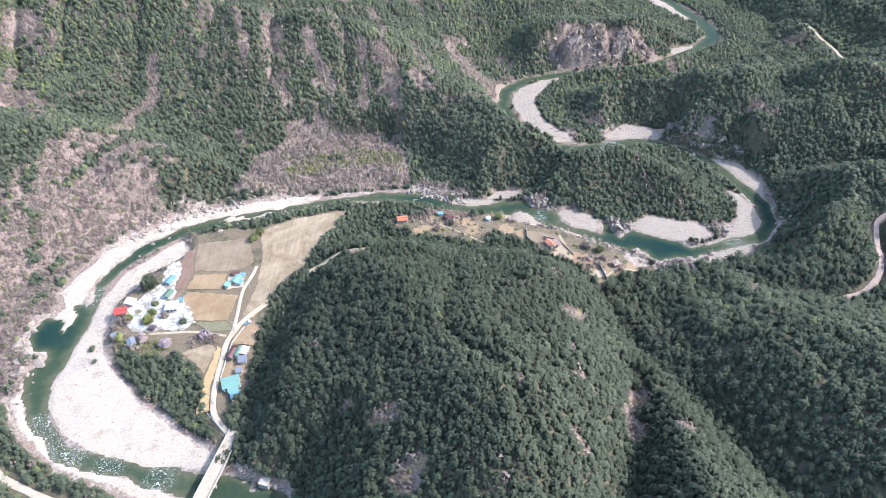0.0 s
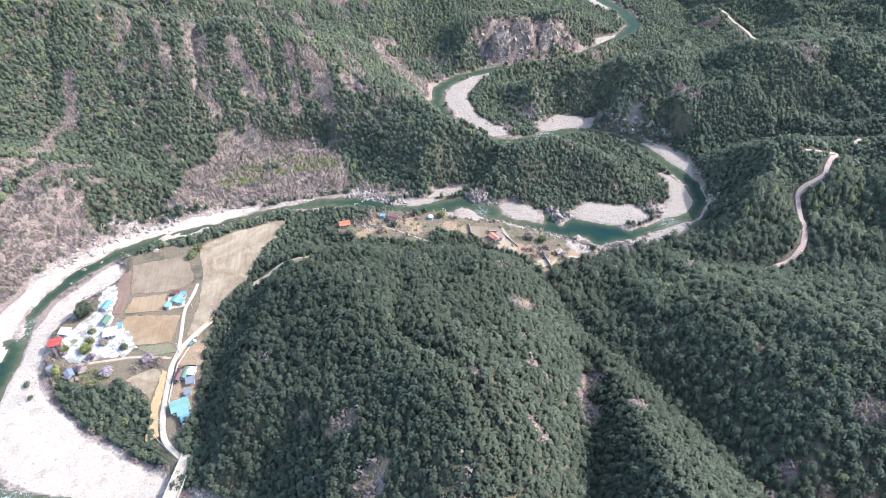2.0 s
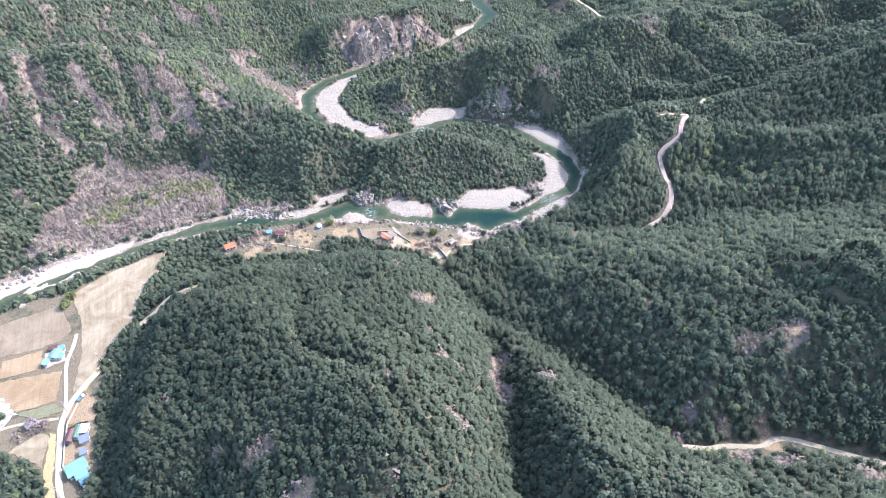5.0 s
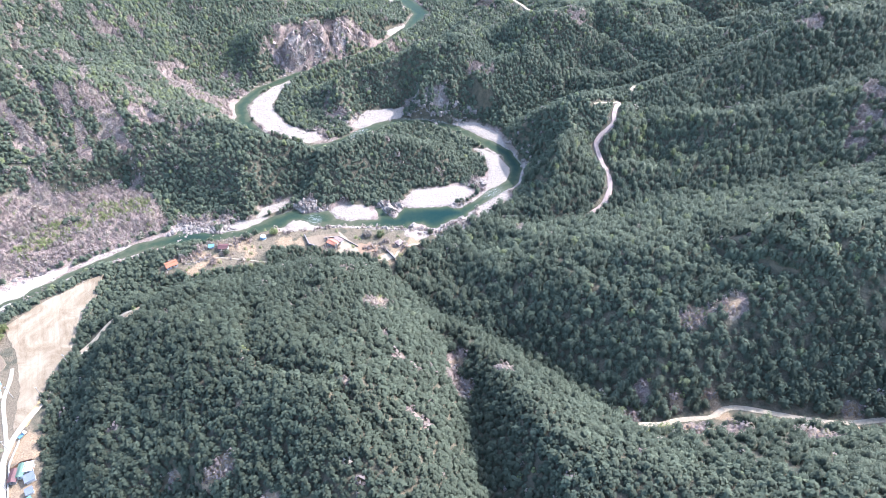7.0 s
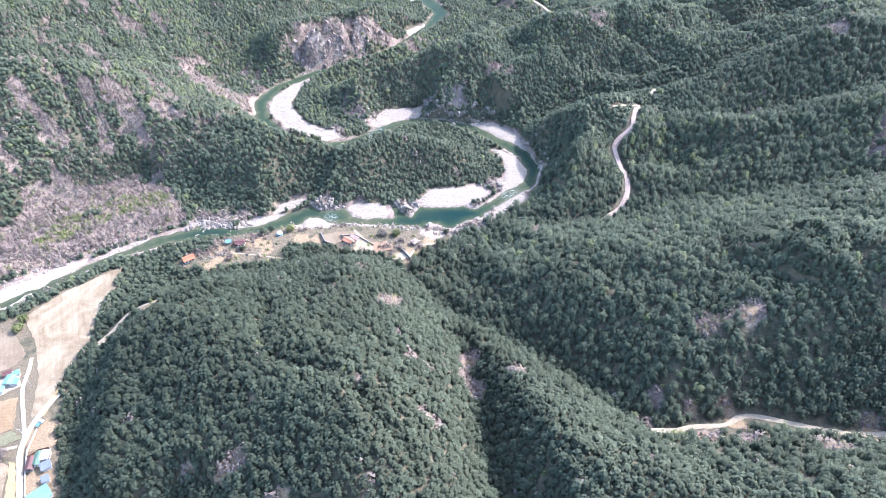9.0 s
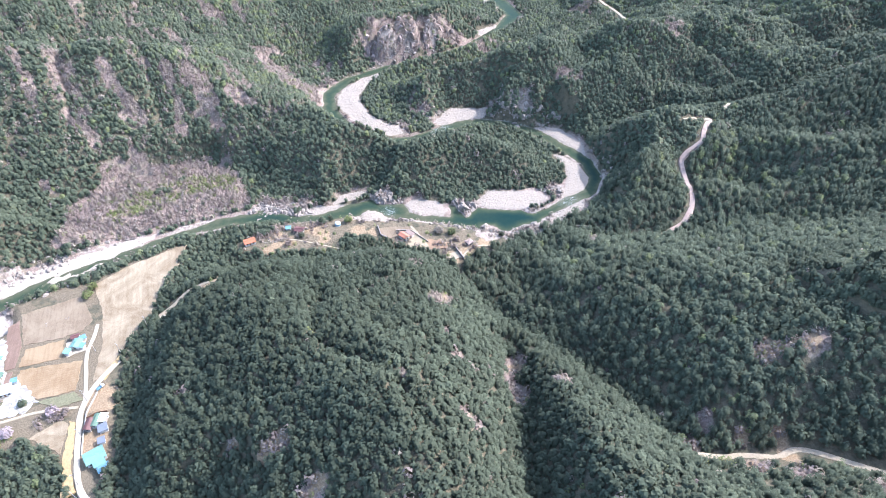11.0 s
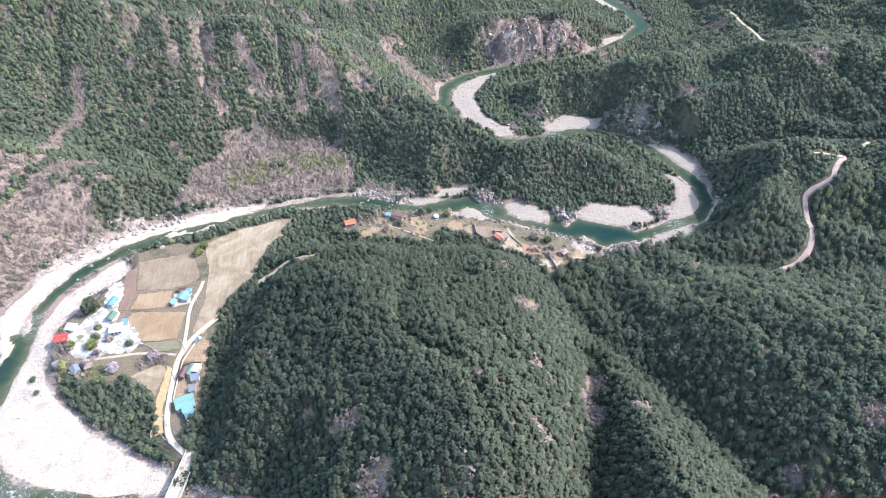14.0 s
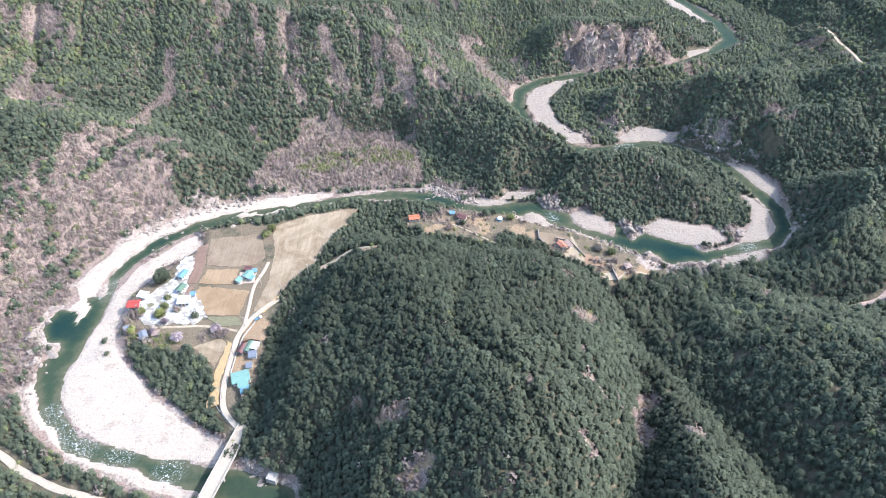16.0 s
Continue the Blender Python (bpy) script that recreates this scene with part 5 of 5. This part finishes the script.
tree("tree", "fresh green tree at the fallow field's edge", -127.6, 334.6, 5.5, 3.0, SPRING, 280, 14, 0.45)
tree("tree", "leafless tree beside the lane's bend", -133.6, 240.6, 4.4, 2.4, TWIG, 200, 15, 0.3)
tree("tree", "leafless spreading tree on the river terrace", 98.0, 322.0, 5.0, 3.4, TWIG, 300, 16, 0.9)
tree("tree", "leafless tree with olive buds on the river terrace", 106.0, 318.0, 5.0, 3.2, SPRING, 260, 17, 0.1)
tree("tree", "leafless tree beside the dark cottage", -4.0, 340.0, 4.0, 2.6, TWIG, 220, 18, 0.2)
tree("tree", "green tree behind the water tank", 40.0, 352.0, 5.5, 3.0, SPRING, 280, 19, 0.4)
tree("tree", "dark pine beside the maroon-roofed cottage", 6.0, 345.0, 5.0, 2.2, PINE, 240, 20, 0.5)
tree("tree", "pine between the cottage and the river", 22.0, 356.0, 6.5, 2.6, PINE, 260, 21, 0.5)
tree("tree", "pine on the gravel bar beside the water", 28.0, 358.0, 6.0, 2.4, PINE, 240, 22, 0.4)
tree("tree", "round dark bush on the river rocks", 140.0, 309.0, 4.0, 2.2, PINE, 220, 23, 0.4)
tree("tree", "dark green bush on the gravel bar", -205.4, 235.4, 2.6, 2.2, PINE, 180, 24, 0.6)
tree("tree", "dark green bush on the gravel bar", -200.4, 226.0, 2.2, 1.8, PINE, 150, 25, 0.6)


# ---- woods: joined crowns, too many to count ----
def wood(name, shapes, x, y, z, scale, tint, rng, material, label, category="forest"):
    """One mesh of many crowns set at the given places."""
    V, F, T, N, base = [], [], [], [], 0
    slope = np.stack([z - land(x + 4, y)[0], z - land(x, y + 4)[0], np.full(len(x), 7.5)], -1)
    slope /= np.linalg.norm(slope, axis=1)[:, None]
    which = rng.randint(0, len(shapes), len(x))
    for k, (verts, faces, dome) in enumerate(shapes):
        i = np.where(which == k)[0]
        if not len(i):
            continue
        a = rng.rand(len(i)) * 2 * math.pi
        c, s = np.cos(a)[:, None], np.sin(a)[:, None]
        wide, tall = scale[i][:, None] * (0.88 + 0.24 * rng.rand(len(i), 1)), scale[i][:, None]
        px = (verts[:, 0] * c - verts[:, 1] * s) * wide + x[i][:, None]
        py = (verts[:, 0] * s + verts[:, 1] * c) * wide + y[i][:, None]
        pz = verts[:, 2] * tall + z[i][:, None]
        V.append(np.stack([px, py, pz], -1).reshape(-1, 3))
        F.append((faces[None] + (base + np.arange(len(i)) * len(verts))[:, None, None]).reshape(-1, 3))
        N.append((0.55 * np.stack([dome[:, 0] * c - dome[:, 1] * s, dome[:, 0] * s + dome[:, 1] * c, np.broadcast_to(dome[:, 2], c.shape[:1] + dome.shape[:1])], -1) + 0.9 * slope[i][:, None]).reshape(-1, 3))
        T.append(np.repeat(tint[i], len(verts)))
        base += len(i) * len(verts)
    ob = new(name, quick_mesh(name, np.concatenate(V), np.concatenate(F), material, {"tint": np.concatenate(T), "canopy": np.concatenate(N)}))
    ob.data.polygons.foreach_set("use_smooth", np.ones(len(ob.data.polygons), bool))
    return tagged(ob, label, category, kind="stuff")


def scatter(rng, spacing, ring):
    """Uneven places about spacing apart inside an outline."""
    xs, ys = [p[0] for p in ring], [p[1] for p in ring]
    gx, gy = np.meshgrid(np.arange(min(xs), max(xs), spacing), np.arange(min(ys), max(ys), spacing * 0.87))
    gx[1::2] += spacing / 2
    x = (gx + (rng.rand(*gx.shape) - 0.5) * spacing * 0.75).ravel()
    y = (gy + (rng.rand(*gx.shape) - 0.5) * spacing * 0.75).ravel()
    ok = inside(x, y, ring) > 0
    return x[ok], y[ok]


rng = np.random.RandomState(11)
WOODS = [(-300, 120), (-420, 400), (-470, 640), (-240, 720), (-120, 800), (110, 800), (330, 800), (500, 690), (640, 400), (560, 200), (330, 10), (170, 5), (60, 60), (-60, 90), (-200, 110)]
OPEN = [[(-128, 340), (-107, 352), (-69, 362), (-76, 344), (-87, 318), (-92, 300), (-108, 278), (-106, 262), (-109, 252), (-108, 205), (-116, 186), (-104, 178), (-111, 170), (-127, 186), (-134, 212), (-152, 229), (-162, 240), (-190, 238), (-203, 262), (-190, 290), (-172, 335), (-150, 342)],
        [(-37, 352), (-30, 358), (-14, 362), (10, 370), (44, 366), (60, 358), (92, 346), (116, 334), (142, 320), (172, 312), (150, 302), (124, 300), (104, 287), (94, 296), (88, 305), (77, 309), (70, 318), (52, 328), (44, 337), (30, 335), (28, 322), (10, 328), (-10, 334), (-36, 344)]]
ROADS_CLEAR = [[(160, 113, 2.5), (185, 105, 4), (197, 99, 4), (211, 98, 4), (219, 92, 4), (247, 67, 4), (292, 40, 4)], [(247, 269, 1), (261, 273, 2), (272, 283, 2.5), (279, 296, 2.5), (282, 306, 2.5), (284, 316, 2.5), (286, 322, 2.5), (299, 326, 2.5), (305, 328, 2.5), (310, 335, 2.5), (322, 346, 2.5)], [(320, 345, 1), (297, 346, 1)], [(-252, 172, 2.5), (-228, 161, 2.5), (-204, 149, 2.5), (-178, 141, 2.5), (-143, 134, 2.5)], [(340, 354, 1), (368, 370, 2)], [(382, 660, 4), (385, 632, 4), (389, 612, 4), (383, 572, 4)],
               [(-84, 297, 2), (-68, 305, 2.5), (-49, 301, 2)], [(100, 300, 1.5), (103, 275, 0)], [(-110, 172, 3), (-122, 191, 3), (-126, 215, 3)]]
tx, ty = scatter(rng, 2.8, WOODS)
tz, tw, tb = land(tx, ty)
bare, grass, soil, rock = covers(tx, ty, tw, tb)
free = np.minimum(tw, -tb)
field = np.full(tx.shape, -1e9)
for ring in OPEN:
    field = np.maximum(field, inside(tx, ty, ring))
gap = np.full(tx.shape, 1e9)
for line in ROADS_CLEAR:
    gap = np.minimum(gap, channel(tx, ty, line))
rise = np.hypot(land(tx + 2, ty)[0] - tz, land(tx, ty + 2)[0] - tz) / 2
patchy = fbm(tx, ty, 26, 4, 12.0)
chance = 0.97 - 1.5 * smoothstep(0.42, 0.58, bare) * 0.62 - 1.2 * smoothstep(0.45, 0.6, np.maximum(grass, soil) + 0.1 * patchy) - smoothstep(np.maximum(2.5 + 2.5 * patchy, 1.2), 0.5, free) - 0.3 * smoothstep(2.2, 3.2, rise)
# leafless trees among the far pines, pale enough to serve as haze too
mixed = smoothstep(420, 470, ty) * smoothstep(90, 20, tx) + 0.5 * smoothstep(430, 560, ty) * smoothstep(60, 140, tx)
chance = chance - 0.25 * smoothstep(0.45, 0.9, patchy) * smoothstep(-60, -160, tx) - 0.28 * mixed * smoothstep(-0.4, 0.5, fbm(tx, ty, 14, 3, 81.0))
pine = (rng.rand(len(tx)) < chance) & (field < 0.5) & (gap > 1.5) & (free > 1.0) & (tz > 0.5)
dist = np.hypot(tx, ty)
GROVE = [(-184, 231), (-160, 226), (-140, 221), (-131, 206), (-123, 182), (-144, 188), (-169, 206), (-187, 217)]
FRINGE = [(-112, 358), (-70, 366), (-40, 372), (-10, 368), (-12, 356), (-38, 352), (-60, 362), (-72, 364), (-106, 354)]
grove = np.maximum(inside(tx, ty, GROVE), inside(tx, ty, FRINGE))
pine |= (grove > 0) & (rng.rand(len(tx)) < 0.9) & (tw > 0.6)
near_shapes = [crown_shape(rng, 30, 4.6, 1.85, True, 0.38, f, 0.15) for f in (0.4, 0.5, 0.6, 0.7, 0.5, 0.45)]
far_shapes = [crown_shape(rng, 10, 4.2, 1.9, True, 0.52, f, 0.15) for f in (0.4, 0.5, 0.65, 0.55)]
SCRUB_YARD = [(-212, 224), (-190, 221), (-186, 233), (-160, 229), (-135, 238), (-138, 246), (-186, 244), (-196, 268), (-186, 292), (-176, 322), (-190, 318), (-212, 272)]
pine &= ~((inside(tx, ty, SCRUB_YARD) > -1) | ((bare > 0.55) & (rng.rand(len(tx)) < 0.9 - 0.75 * smoothstep(0.15, 0.55, fbm(tx, ty, 17, 3, 61.0)))))
broad = (tx > 95) & (ty < 330) & (tx + 0.4 * ty > 190)
pine &= ~(broad & (rng.rand(len(tx)) < 0.24))
close_shapes = [crown_shape(rng, 70, 5.4, 2.1, True, 0.23, f, 0.15) for f in (0.36, 0.42, 0.5)]
broad_shapes = [crown_shape(rng, 40, 5.6, 2.2, True, 0.31, f, 0.15) for f in (0.36, 0.42, 0.5, 0.42)]
size = np.clip(0.98 + 0.22 * rng.randn(len(tx)) + 0.35 * (rng.rand(len(tx)) < 0.06) + 0.12 * patchy, 0.5, 1.4) * (1 - 0.25 * smoothstep(0.5, 0.7, bare))
fresh = spots(tx, ty, [(-35, 130, 18), (-10, 118, 16), (20, 105, 14), (150, 75, 20), (100, 60, 20)])
# tone painted by place: front slopes darkened as shade, far slopes lightened as haze
shade_haze = -0.36 * smoothstep(165, 125, tx) * smoothstep(340, 300, ty) * smoothstep(-130, -110, tx) - 0.22 * smoothstep(120, 95, ty) * smoothstep(120, 140, tx) + 0.18 * smoothstep(400, 520, ty) + 0.14 * smoothstep(-180, -230, tx)
tint = np.clip(0.42 + shade_haze + 0.28 * fresh * (rng.rand(len(tx)) < 0.5) + 0.20 * rng.randn(len(tx)) + 0.18 * fbm(tx, ty, 45, 3, 20.0) + 0.5 * (rng.rand(len(tx)) < 0.012), 0, 1)
BELTS = [("pine woods covering the rounded hill above the village", (tx > -125) & (ty < 345) & (tx < 100 + 0.0 * ty) & (dist < 372)),
         ("dark pine woods on the steep slope above the creek", (tx >= 100) & (ty < 330)),
         ("pine woods on the wooded neck inside the river bend", (ty >= 330) & (ty < 480) & (tx > -30)),
         ("mixed pine woods on the mountainside across the river", (tx <= -30)),
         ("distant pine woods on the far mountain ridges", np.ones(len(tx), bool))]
left_over = pine.copy()
for label, belt in BELTS:
    take = left_over & belt
    left_over &= ~take
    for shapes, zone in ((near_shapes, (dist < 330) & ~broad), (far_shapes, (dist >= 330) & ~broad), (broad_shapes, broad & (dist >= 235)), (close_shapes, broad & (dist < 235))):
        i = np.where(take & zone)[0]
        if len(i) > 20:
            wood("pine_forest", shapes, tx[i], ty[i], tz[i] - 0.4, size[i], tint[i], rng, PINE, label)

# leafless broadleaf trees and scrub on the open slopes
sx, sy = scatter(rng, 2.5, WOODS)
sz, sw, sb = land(sx, sy)
s_bare, s_grass, s_soil, s_rock = covers(sx, sy, sw, sb)
s_free, s_patch = np.minimum(sw, -sb), fbm(sx, sy, 18, 4, 33.0)
s_field, s_gap = np.full(sx.shape, -1e9), np.full(sx.shape, 1e9)
for ring in OPEN:
    s_field = np.maximum(s_field, inside(sx, sy, ring))
for line in ROADS_CLEAR:
    s_gap = np.minimum(s_gap, channel(sx, sy, line))
# same far mix of pale twigs, lightening the woods in place of haze
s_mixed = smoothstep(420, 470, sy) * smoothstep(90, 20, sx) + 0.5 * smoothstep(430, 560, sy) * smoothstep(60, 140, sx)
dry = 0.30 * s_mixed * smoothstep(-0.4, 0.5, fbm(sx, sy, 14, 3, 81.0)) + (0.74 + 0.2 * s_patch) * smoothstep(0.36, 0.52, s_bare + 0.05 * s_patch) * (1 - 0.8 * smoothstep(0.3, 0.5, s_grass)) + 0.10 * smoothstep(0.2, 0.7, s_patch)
yard = inside(sx, sy, SCRUB_YARD) > 0
terrace = inside(sx, sy, OPEN[1]) > 1
dry = np.maximum(dry, 0.45 * yard * smoothstep(-0.3, 0.3, s_patch) + 0.55 * terrace * smoothstep(-0.25, 0.35, s_patch))
grow = (rng.rand(len(sx)) < dry) & ((s_field < 0.5) | yard | terrace) & (s_gap > 1.0) & (s_free > 3 + 3 * s_patch)
scrub_shapes = [crown_shape(rng, 14, 3.4, 1.6, False, 0.46, f, 0.1) for f in (0.5, 0.6, 0.8, 0.55)]
i = np.where(grow)[0]
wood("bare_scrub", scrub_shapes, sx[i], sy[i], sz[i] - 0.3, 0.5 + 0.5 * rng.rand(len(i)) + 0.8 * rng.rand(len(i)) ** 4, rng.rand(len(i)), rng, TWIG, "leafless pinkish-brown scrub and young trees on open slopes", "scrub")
green = (rng.rand(len(sx)) < 0.05 * terrace * smoothstep(0.0, 0.4, -s_patch)) | (rng.rand(len(sx)) < 0.75 * smoothstep(0.25, 0.5, s_grass + 0.3 * s_patch) + 0.08 * smoothstep(0.4, 0.6, s_bare)) & (s_field < 0.5) & (s_free > 4)
i = np.where(green)[0]
wood("green_scrub", scrub_shapes, sx[i], sy[i], sz[i] - 0.3, 0.5 + 0.6 * rng.rand(len(i)), 0.1 + 0.5 * rng.rand(len(i)), rng, SPRING, "fresh green shrubs in new leaf on the terrace", "scrub")
